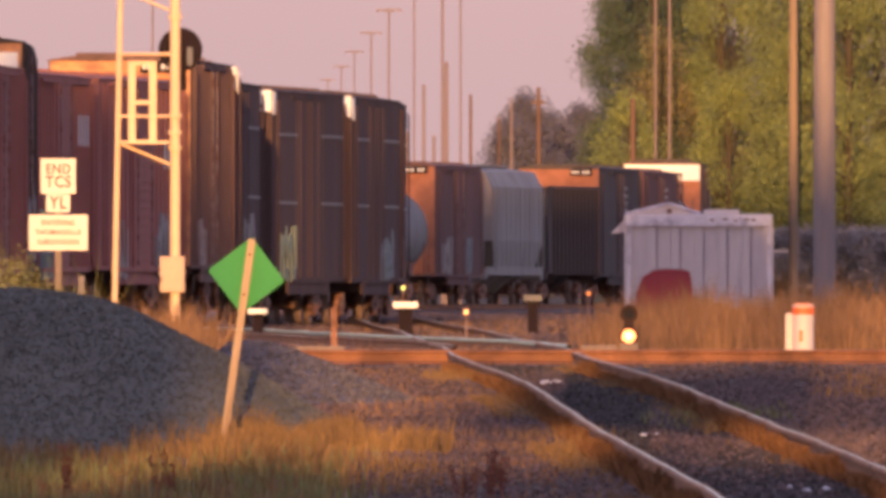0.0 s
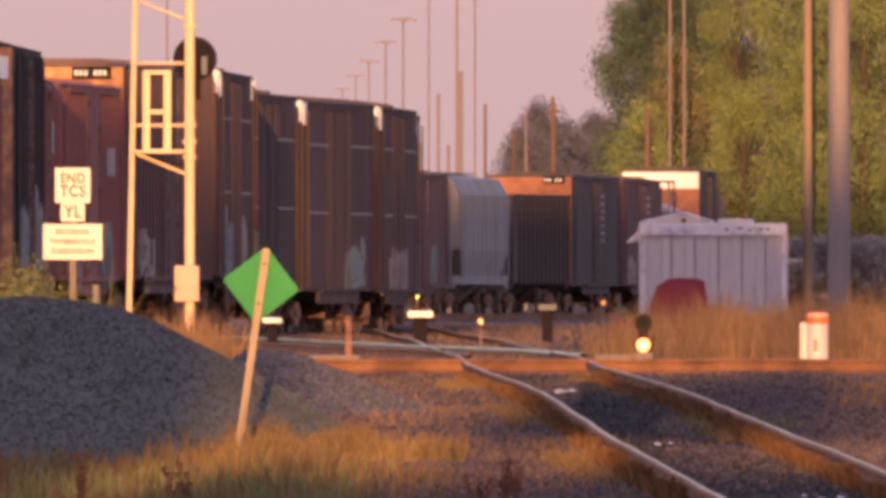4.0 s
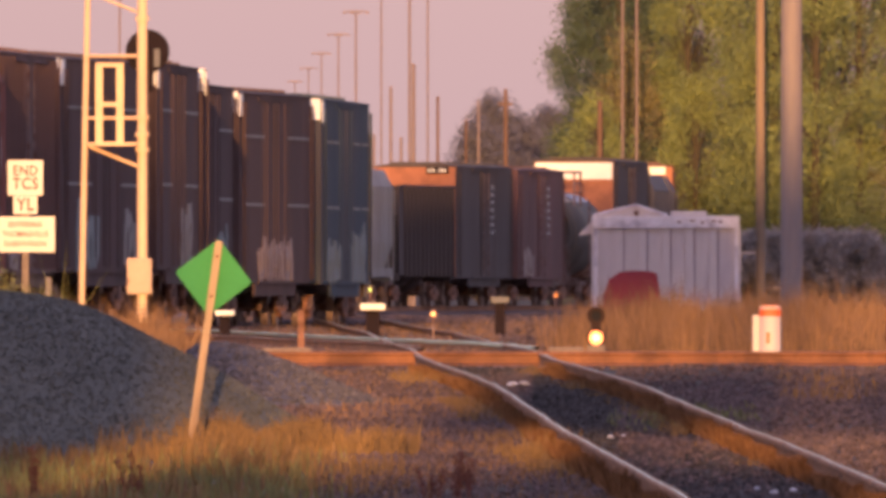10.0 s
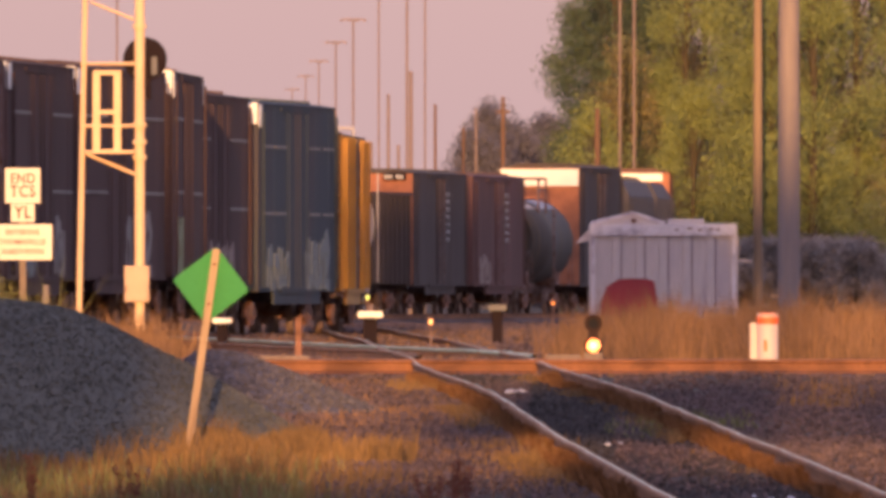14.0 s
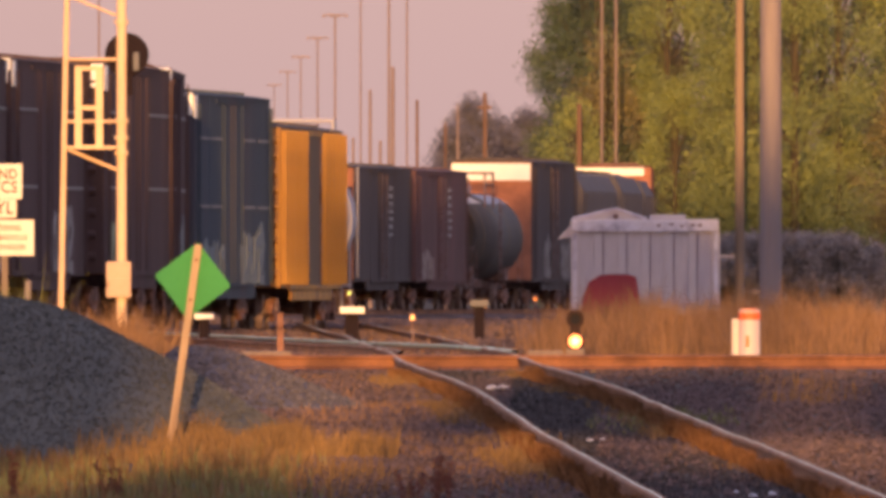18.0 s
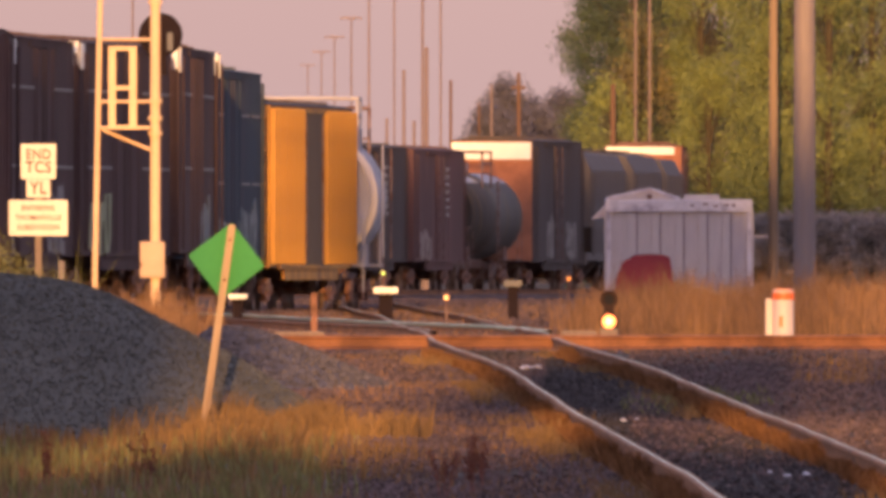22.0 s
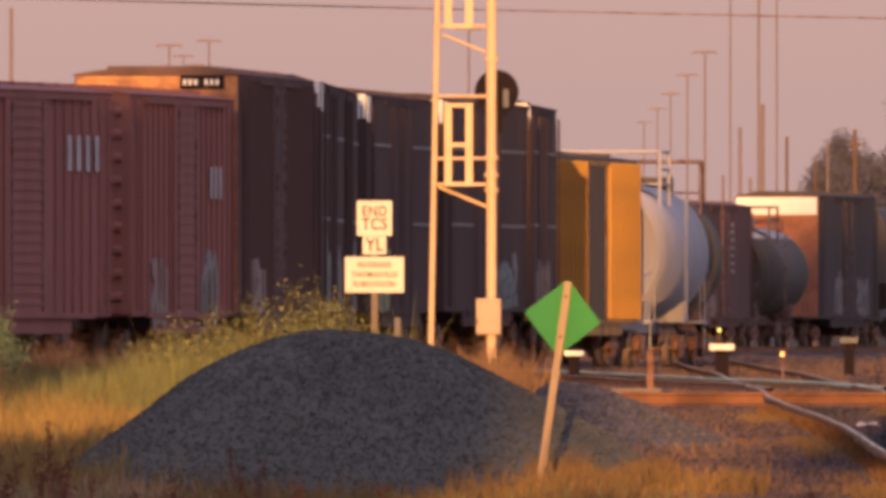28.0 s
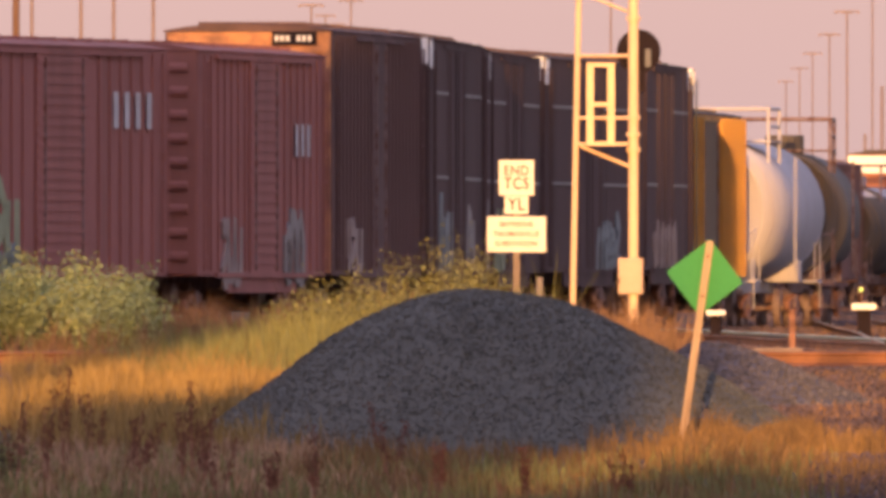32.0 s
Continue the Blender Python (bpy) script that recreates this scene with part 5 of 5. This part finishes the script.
# ---- grass and weeds ----
def grass(name, u0, u1, d0, d1, n, h0, h1, material, label, sd, width=0.008, clump=0.6, z=None, category="grass", rise=None, fade=160):
    """Many single blades, thicker where a slow noise says so."""
    seed(sd)
    verts, faces = [], []
    k = 0
    while k < n:
        d = random.uniform(d0, d1)
        u = random.uniform(u0, u1)
        x = px(u, d)
        q = 0.5 + 0.5 * noise.noise((x * 1.3, d * 0.25, sd * 3.1))
        k += 1
        edge = min(u - u0, u1 - u) / fade + 0.8 * noise.noise((x * 0.9, d * 0.12, sd * 1.7))
        if edge < 1 and random.random() > max(edge, 0) ** 1.5:
            continue
        if random.random() > (1 - clump) + clump * (q * 2 - 0.4):
            continue
        zb = ground_z(x, d) if z is None else z(x, d)
        h = random.uniform(h0, h1) * (0.35 + 1.2 * q) * (0.75 + 0.6 * noise.noise((x * 4.5, d * 0.6, sd)))
        h *= rise(u) if rise else 1.0
        lean = random.gauss(0, 0.22) * h
        lean2 = random.gauss(0, 0.22) * h
        w = width * random.uniform(0.6, 1.3)
        i = len(verts)
        verts += [(x - w, d, zb - 0.05), (x + w, d, zb - 0.05), (x - w * 0.7 + lean * 0.4, d + lean2 * 0.4, zb + h * 0.6), (x + w * 0.7 + lean * 0.4, d + lean2 * 0.4, zb + h * 0.6), (x + lean, d + lean2, zb + h)]
        faces += [(i, i + 1, i + 3, i + 2), (i + 2, i + 3, i + 4)]
    return soup(name, verts, faces, material, label, category, "stuff")


grass("grass", -1200, 860, 196, 224, 15000, 0.10, 0.26, GRASS_DRY, "dry golden grass before the stone heap", 21, fade=420, clump=0.95, width=0.0055)
grass("grass", -1200, 840, 150, 200, 13000, 0.10, 0.26, GRASS_TAN, "thin brown grass on open ground", 22, fade=500, clump=0.9, width=0.0055)
grass("grass", -1050, 700, 165, 215, 12000, 0.12, 0.28, GRASS_GRN, "greenish tufts among dry grass", 23, width=0.0055)
grass("grass", 230, 800, 222, 229.5, 11000, 0.20, 0.40, GRASS_DRY, "golden grass tuft at the foot of the sign", 24, fade=240, clump=0.85, width=0.0058)
grass("grass", 240, 780, 210, 223, 6000, 0.08, 0.24, GRASS_DRY, "short dry grass before the golden tuft", 34, fade=260, clump=0.95)
grass("grass", -1050, -60, 194, 222, 11000, 0.10, 0.26, GRASS_STRAW, "pale straw grass on open ground", 35, fade=200, clump=0.9, width=0.006)
grass("grass", 900, 1120, 215, 238, 2600, 0.10, 0.24, GRASS_DRY, "golden grass clump beside the rail", 25)
grass("grass", 1130, 1420, 250, 274, 3000, 0.05, 0.16, GRASS_GRN, "yellow-green grass patch between the rails", 30)
grass("grass", 1430, 1640, 285, 325, 900, 0.06, 0.2, GRASS_DRY, "sparse golden tufts beside the crossing", 31)
grass("grass", 1010, 1720, 372, 450, 42000, 0.5, 0.98, GRASS_TAN, "tall tan grass beyond the crossing", 26, width=0.007)
grass("grass", -1050, 440, 350, 400, 36000, 0.42, 0.85, GRASS_TAN, "tall tan grass behind the stone heap", 27, width=0.007)
grass("grass", -815, -190, 228, 332, 44000, 0.24, 0.52, GRASS_GOLD, "golden grass behind the stone heap", 28, width=0.0055, fade=170)
grass("grass", -640, 190, 310, 380, 36000, 0.42, 0.9, GRASS_GRN, "yellow-green tall grass behind the stone heap", 29, width=0.006, rise=lambda u: 0.62 + 0.62 * (u + 560) / 590)


def verge(line, off0, off1, n, h0, h1, material, label, sd, width=0.007, bare=-0.12):
    """Short dry growth in broken tufts beside one rail."""
    seed(sd)
    verts, faces = [], []
    for _ in range(n):
        x, d = random.choice(line)
        d += random.uniform(-0.3, 0.3)
        if noise.noise((d * 0.16, sd * 2.3, 0.5)) + random.uniform(-0.25, 0.25) < bare:
            continue
        x += random.uniform(off0, off1)
        h = random.uniform(h0, h1) * (0.8 + 0.9 * noise.noise((d * 0.3, sd * 1.1, 4.0)))
        lean, w, zb, i = random.gauss(0, 0.35) * h, width * random.uniform(0.6, 1.4), rail_z(d) - 0.18, len(verts)
        verts += [(x - w, d, zb), (x + w, d, zb), (x + lean, d + random.gauss(0, 0.3) * h, zb + h)]
        faces.append((i, i + 1, i + 2))
    soup("grass", verts, faces, material, label, "grass", "stuff")


NEAR_LINE = [q for q in MAIN_LINE if 165 < q[1] < 330]
verge(NEAR_LINE, -0.95, -0.79, 16000, 0.07, 0.17, VERGE, "short brown growth hugging one rail", 401, 0.012, -0.9)
verge(NEAR_LINE, 0.55, 0.71, 15000, 0.07, 0.17, VERGE, "short brown growth hugging the other rail", 402, 0.012, -0.9)
verge(NEAR_LINE, -1.35, -0.80, 6000, 0.05, 0.14, GRASS_DRY, "dry golden tufts along one rail", 403, 0.007, 0.12)
verge(NEAR_LINE, 0.30, 0.70, 3500, 0.05, 0.13, GRASS_DRY, "dry yellowish tufts inside the other rail", 404, 0.007, 0.15)
verge(NEAR_LINE, -2.6, -1.0, 3500, 0.04, 0.12, GRASS_TAN, "thin brown grass at the edge of the ballast", 405, 0.007, 0.05)
grass("grass", 460, 1080, 372, 700, 6000, 0.05, 0.2, GRASS_TAN, "thin dry grass among the yard tracks", 406, width=0.012, clump=0.9)
scatter_stones("ballast_stones", 420, 1100, 372, 900, 9000, 0.06, BALLAST, "dark scattered stones among the yard tracks", 407)


def shrub(u, d, h, w, label, sd, material=SHRUB, leaves=4200, leaf=0.034, base=-0.2):
    seed(sd)
    verts, faces = [], []
    e = thing("shrub", pose(px(u, d), d, base), label, "shrub")
    bm = bmesh.new()
    tips = []
    for _ in range(26):
        a, r = random.uniform(0, 6.283), random.uniform(0.1, 1.0)
        tip = Vector((math.cos(a) * r * w / 2, math.sin(a) * r * w / 2, h * random.uniform(0.5, 1.0) * (1.15 - 0.35 * r)))
        rod((tip.x * 0.2, tip.y * 0.2, 0), tip, 0.008, bm, r2=0.003, n=5)
        tips.append(tip)
    part("branchwork", bm, BARK, e)
    np.random.seed(sd)
    tip = np.array(tips)[np.random.randint(0, len(tips), leaves)]
    c = tip * np.random.uniform(0.3, 1.05, (leaves, 1)) + np.random.normal(0, 0.09, (leaves, 3))
    leaf_soup("leaves", c, spread(leaves) * leaf, spread(leaves) * leaf, material, e)
    k = leaves // 40
    c = np.array(tips)[np.random.randint(0, len(tips), k)] * np.random.uniform(0.8, 1.08, (k, 1)) + np.random.normal(0, 0.06, (k, 3))
    leaf_soup("flowers", c, spread(k) * leaf, spread(k) * leaf, FLOWER, e)["label"] = "pale yellow flower heads"
    return e


for i, u in enumerate(range(-1040, -545, 36)):
    shrub(u, 352 + (i * 7) % 12, 1.12 + 0.12 * ((i * 5) % 3) - max(0, i - 9) * 0.06, 1.3, "low green shrub before the passing boxcars", 40 + i)


for i, (u, d) in enumerate(((-780, 204), (-812, 201), (-850, 206))):
    shrub(u, d, 0.3 + 0.06 * i, 0.3, "small green weed clump in the dry grass", 540 + i, material=GRASS_GRN, leaves=500, leaf=0.018, base=ground_z(px(u, d), d))
for i, u in enumerate(range(-300, 60, 24)):
    shrub(u, 343 + (i * 5) % 9, 0.72 + 0.045 * i + 0.1 * ((i * 7) % 3), 0.75, "yellow-green flowering weed behind the stone mound", 500 + i, material=WEED_GRN, leaves=1500, leaf=0.024)


# ---- trees ----
TREES = {}


def tree(u, d, h, w, material, label, sd, leaves=5200, leaf=0.16, low=0.12, point=0.85):
    e = thing("tree", pose(px(u, d), d, -0.2, 0, 0, (sd * 77) % 360), label, "tree")
    seed(sd)
    bm = rod((0, 0, -0.3), (0.1, 0, h * 0.55), w * 0.035, r2=w * 0.018, n=10)
    rod((0.1, 0, h * 0.55), (0.0, 0.1, h * 0.92), w * 0.018, bm, r2=w * 0.005, n=8)
    clumps = []
    for _ in range(88):
        zq = random.uniform(low, 1.0)
        wide = w / 2 * (1 - point * max(0, (zq - low) / (1 - low) - 0.45) / 0.55) * random.uniform(0.55, 1.0)
        a = random.uniform(0, 6.283)
        c = Vector((math.cos(a) * wide, math.sin(a) * wide, zq * h))
        clumps.append((c, random.uniform(0.10, 0.2) * w))
        rod((0, 0, c.z * 0.75), c, w * 0.0045, bm, r2=w * 0.002, n=5)
    part("trunk", bm, BARK, e)
    np.random.seed(sd)
    pick = np.random.randint(0, len(clumps), leaves)
    cc, rr = np.array([c for c, r in clumps])[pick], np.array([r for c, r in clumps])[pick, None]
    p = cc + spread(leaves) * rr * np.random.uniform(0.3, 1.15, (leaves, 1)) * 0.98
    n1 = spread(leaves)
    n2 = np.cross(n1, spread(leaves))
    leaf_soup("crown", p, n1 * leaf * np.random.uniform(0.6, 1.2, (leaves, 1)), n2 * leaf * np.random.uniform(0.6, 1.2, (leaves, 1)), material, e)
    return e


big = [(1150, 1130, 19.5, 5.5, LEAF_DK), (1168, 1180, 20, 6, LEAF_DK), (1215, 1150, 19, 6, LEAF_BR), (1280, 1120, 19, 6, LEAF), (1350, 1160, 20, 6.5, LEAF_DK), (1425, 1100, 19, 6.5, LEAF), (1500, 1090, 19, 6.5, LEAF),
       (1580, 1100, 19, 6.5, LEAF), (1670, 1120, 20, 6.5, LEAF_DK), (1310, 1220, 21, 7, LEAF), (1460, 1220, 21, 7, LEAF_BR), (1550, 1200, 21, 7, LEAF_DK), (1740, 1150, 20, 7, LEAF), (1130, 1150, 19, 4.6, LEAF_DK), (1168, 1140, 20, 6, LEAF_DK), (1190, 1210, 21, 6.5, LEAF_DK), (1390, 1230, 21, 7, LEAF_DK), (1520, 1240, 21, 7, LEAF_DK)]
for i, (u, d, h, w, m) in enumerate(big):
    tree(u, d, h, w, m, "tall green broadleaf tree beyond the tracks", 60 + i, leaves=40000, leaf=0.066, low=0.05)
for i, u in enumerate((1115, 1170, 1225, 1290, 1345, 1405, 1460, 1520, 1580, 1640, 1700)):
    tree(u, 1085 + (i * 17) % 40, 8.2 + (i * 3) % 4 * 0.8, 4.4, (LEAF, LEAF_BR, LEAF)[i % 3], "smaller green tree at the wood's edge", 80 + i, leaves=14000, leaf=0.07, low=0.02)
# Added thicket; its grey colour stands for hazy shade under the trees.
for i, u in enumerate((1372, 1400, 1432, 1466, 1502, 1538, 1576, 1618)):
    tree(u, 1066 + (i * 5) % 9, 2.9 + 0.35 * ((i * 3) % 3), 2.6, THICKET, "added grey-brown thicket for the hazy shade at the wood's foot", 700 + i, leaves=12000, leaf=0.07, low=0.0, point=0.4)
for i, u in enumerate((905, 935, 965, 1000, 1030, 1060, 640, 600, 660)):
    tree(u, 1900 + 40 * i, (11.5 if u > 700 else 8.0) + (i * 5) % 3, 7.5, LEAF_FAR, "distant tree on the horizon with haze-tinted leaves", 100 + i, leaves=34000, leaf=0.12, low=0.0)


# ---- added unseen trees behind the camera that block the low sun ----
def sun_blocker_tree(x, top, w, sd, low=0.0):
    t = tree(U0, 1.0, top + 1.0, w, LEAF_DK, "added unseen tree behind the viewpoint that blocks the sun", sd, leaves=7000, leaf=0.62, low=low, point=0.3)
    t.matrix_basis = pose(x, -50.0 - 2.0 * (sd % 2), -1.0, 0, 0, sd * 50)


# x, height and crown width of each added tree, low growth to high crowns
for i, (x, top, w, low) in enumerate(((-2.4, 10.9, 2.4, 0), (-3.8, 11.0, 2.4, 0), (-5.2, 11.0, 2.4, 0), (-6.4, 10.9, 2.0, 0), (-8.5, 13.9, 1.9, 0.82), (-9.9, 13.9, 2.0, 0.82), (-7.75, 13.6, 1.0, 0.93), (-11.4, 11.5, 2.0, 0),
                                      (-4.6, 27.4, 2.4, 0.88), (-6.0, 27.4, 1.9, 0.88), (-2.7, 25.5, 2.4, 0.90),
                                      (-13.4, 35.3, 1.0, 0.91), (-15.7, 31.2, 1.6, 0), (-16.8, 32.6, 1.6, 0.7), (-17.3, 32.2, 1.0, 0.7), (-17.8, 31.8, 1.2, 0.7), (-18.3, 30.7, 1.3, 0.7), (-18.9, 29.7, 1.6, 0.7), (-20.3, 29.0, 1.8, 0), (-21.7, 29.2, 1.8, 0), (-23.1, 29.6, 1.8, 0), (-24.7, 29.8, 2.0, 0), (-19.6, 28.95, 2.2, 0), (-21.0, 29.0, 2.4, 0), (-22.4, 29.2, 2.4, 0), (-23.9, 29.7, 2.6, 0), (-25.6, 29.8, 3.0, 0), (-26.6, 29.8, 2.4, 0), (-25.1, 29.8, 2.0, 0), (-22.0, 29.1, 1.6, 0), (-28.2, 29.8, 4.5, 0),
                                      (-8.4, 15.5, 0.9, 0.955), (-4.3, 16.4, 1.2, 0.82), (-2.9, 16.8, 1.2, 0.81), (-0.4, 16.7, 1.1, 0.82), (0.7, 16.5, 1.1, 0.82), (-7.6, 10.4, 1.7, 0), (-8.8, 10.4, 1.7, 0), (-10.0, 10.4, 1.7, 0), (-12.6, 10.4, 1.8, 0), (-13.8, 10.5, 1.8, 0), (-15.0, 10.4, 1.8, 0), (-11.0, 12.9, 1.0, 0.93), (-12.2, 13.0, 1.2, 0.93), (-13.4, 12.9, 1.2, 0.93))):
    sun_blocker_tree(x, top, w, 300 + i, low)
# tallest added trees, far above the rest, shade the far cars and wood's foot
for i in range(10):
    sun_blocker_tree(-18.6 + i * 1.02, 49.7 + i * 0.47, 1.7, 150 + i, 0.9)
for i in range(7):
    sun_blocker_tree(-8.9 + i * 1.4, 55.0, 2.2, 170 + i, 0.93)

# ---- small lights and litter ----
for u, v, d, m, label in ((825, 553, 480, LAMP_ORANGE, "small orange switch lamp glowing by the rails"), (713, 510, 610, LAMP_GREEN, "small green switch lamp glowing by the rails"), (1042, 520, 470, LAMP_ORANGE, "small orange lamp glowing in the grass")):
    e = thing("switch_lamp", pose(px(u, d), d, -0.2), label, "lamp")
    h = pz(v, d) + 0.2
    part("stand", rod((0, 0, -0.05), (0, 0, h), 0.02, n=8), IRON, e)
    part("case", box(-0.05, 0.05, 0.0, 0.12, h - 0.06, h + 0.07, bev=0.01), IRON, e)
    part("lens", rod((0, -0.02, h), (0, 0.0, h), 0.037, n=14), m, e)

# ---- small pieces by the tracks ----
# Made-up boxes for bright sunlit bars; black beds stand for the dark below.
for u, v, w, h, d in ((718, 540, 44, 11, 520), (456, 551, 34, 9, 470), (943, 528, 32, 11, 530)):
    e = thing("sunlit_bar_box", pose(px(u, d), d, -0.2), "low pale box standing for a bright sunlit bar by the rails", "switch machine")
    s = FOC / d
    z = pz(v, d) + 0.2
    part("case", box(-w / 2 / s, w / 2 / s, -0.2, 0.25, z - h / 2 / s, z + h / 2 / s, bev=0.01), WHITEP if u != 943 else CASE_GREY, e)
    part("bed", box(-w / 3.5 / s, w / 3.5 / s, -0.1, 0.2, -0.05, z - h / 2 / s, bev=0.01), BLACKM, e)
for u, d, w in ((566, 352, 88), (1060, 356, 62)):
    e = thing("concrete_slab", pose(px(u, d), d, -0.12), "pale weathered concrete slab beside the crossing", "slab")
    s = FOC / d
    part("slab", box(-w / 2 / s, w / 2 / s, -0.3, 0.3, -0.1, 0.16, bev=0.02), CONCRETE, e)
e = thing("wooden_stake", pose(px(591, 400), 400, -0.2), "short weathered wooden stake beyond the crossing", "stake")
part("shaft", box(-0.045, 0.045, -0.05, 0.05, -0.1, pz(545, 400) + 0.2, bev=0.01), RUSTY, e)
e = thing("grey_post", pose(px(144, 390), 390, -0.2), "short stubby grey post near the signs", "post")
part("shaft", rod((0, 0, -0.1), (0, 0, pz(488, 390) + 0.2), 0.045, n=10), POLE_GREY, e)
# Litter, and three scraps at d 197 to 199 that stand for glints.
for k, (u, d, r) in enumerate(((968, 311, 0.06), (985, 312, 0.055), (1033, 328, 0.04), (957, 310, 0.03), (1138, 238, 0.03), (1162, 239, 0.02), (1428, 197, 0.03), (1462, 198, 0.03), (1398, 199, 0.02))):
    e = thing("litter_glint_scrap", pose(px(u, d), d, rail_z(d) - 0.13, 0, 0, k * 40), "pale crumpled scrap between the rails, for litter and glints", "litter")
    seed(300 + k)
    bm = bmesh.new()
    bmesh.ops.create_icosphere(bm, subdivisions=2, radius=r)
    for vv in bm.verts:
        vv.co = Vector((vv.co.x, vv.co.y, vv.co.z * 0.4)) * random.uniform(0.7, 1.2)
    part("scrap", bm, LITTER_GLINT, e)


def weed(u, d, v_top, sd):
    """A dead dock stalk with a thick seed head."""
    seed(sd)
    gz = ground_z(px(u, d), d)
    h = pz(v_top, d) - gz
    e = thing("dead_weed", pose(px(u, d), d, gz), "dark reddish dead weed stalk in dry grass", "weed")
    bm = bmesh.new()
    seeds_v, seeds_f = [], []
    for k in range(3):
        tip = Vector((random.gauss(0, 0.07), random.gauss(0, 0.03), h * random.uniform(0.6, 1.0)))
        rod((random.gauss(0, 0.02), 0, -0.03), tip, 0.005, bm, r2=0.002, n=5)
        for _ in range(80):
            q = random.uniform(0.45, 1.0)
            c = tip * q + Vector((random.gauss(0, 0.018), random.gauss(0, 0.018), 0))
            i = len(seeds_v)
            for p in ((0.007, 0, 0), (-0.005, 0.005, 0), (0, -0.004, 0.015)):
                seeds_v.append(c + Vector(p))
            seeds_f.append((i, i + 1, i + 2))
    part("stalk", bm, WEED, e)
    soup("seed_head", seeds_v, seeds_f, WEED, kind="stuff", parent=e)


for k, (u, d, v) in enumerate(((-699, 205, 622), (-640, 212, 650), (-735, 200, 670), (-459, 196, 685), (-490, 200, 700), (-850, 205, 660), (-960, 195, 690), (-835, 190, 700), (890, 195, 790), (870, 190, 800), (820, 188, 815), (-420, 190, 730), (-120, 200, 690), (300, 190, 760), (-560, 203, 690), (-585, 198, 715), (-780, 198, 690), (-905, 200, 700), (-470, 203, 668), (-250, 192, 745), (-330, 190, 760), (-30, 192, 750), (120, 190, 770), (-1010, 200, 680))):
    weed(u, d, v, 200 + k)

# ---- overhead wire ----
line_pole = pole(-1420, -140, 470, 0.14, WOODPOLE, "wooden pole that carries the overhead wire")
wire = thing("overhead_wire", pose(0, 0, 0), "thin dark overhead wire between two poles", "wire")
pts = [at(-1420 + (1459 + 1420) * k / 24, -104 + 71 * k / 24 + 5 * math.sin(math.pi * k / 24), 470 - 7 * k / 24) for k in range(25)]
bm = bmesh.new()
rings = [[bm.verts.new(p + Vector((0, math.cos(k * 1.0472), math.sin(k * 1.0472))) * 0.014) for k in range(6)] for p in pts]
for a, b in zip(rings, rings[1:]):
    for k in range(6):
        bm.faces.new((a[k], a[(k + 1) % 6], b[(k + 1) % 6], b[k]))
part("strand", bm, IRON, wire)


motions()
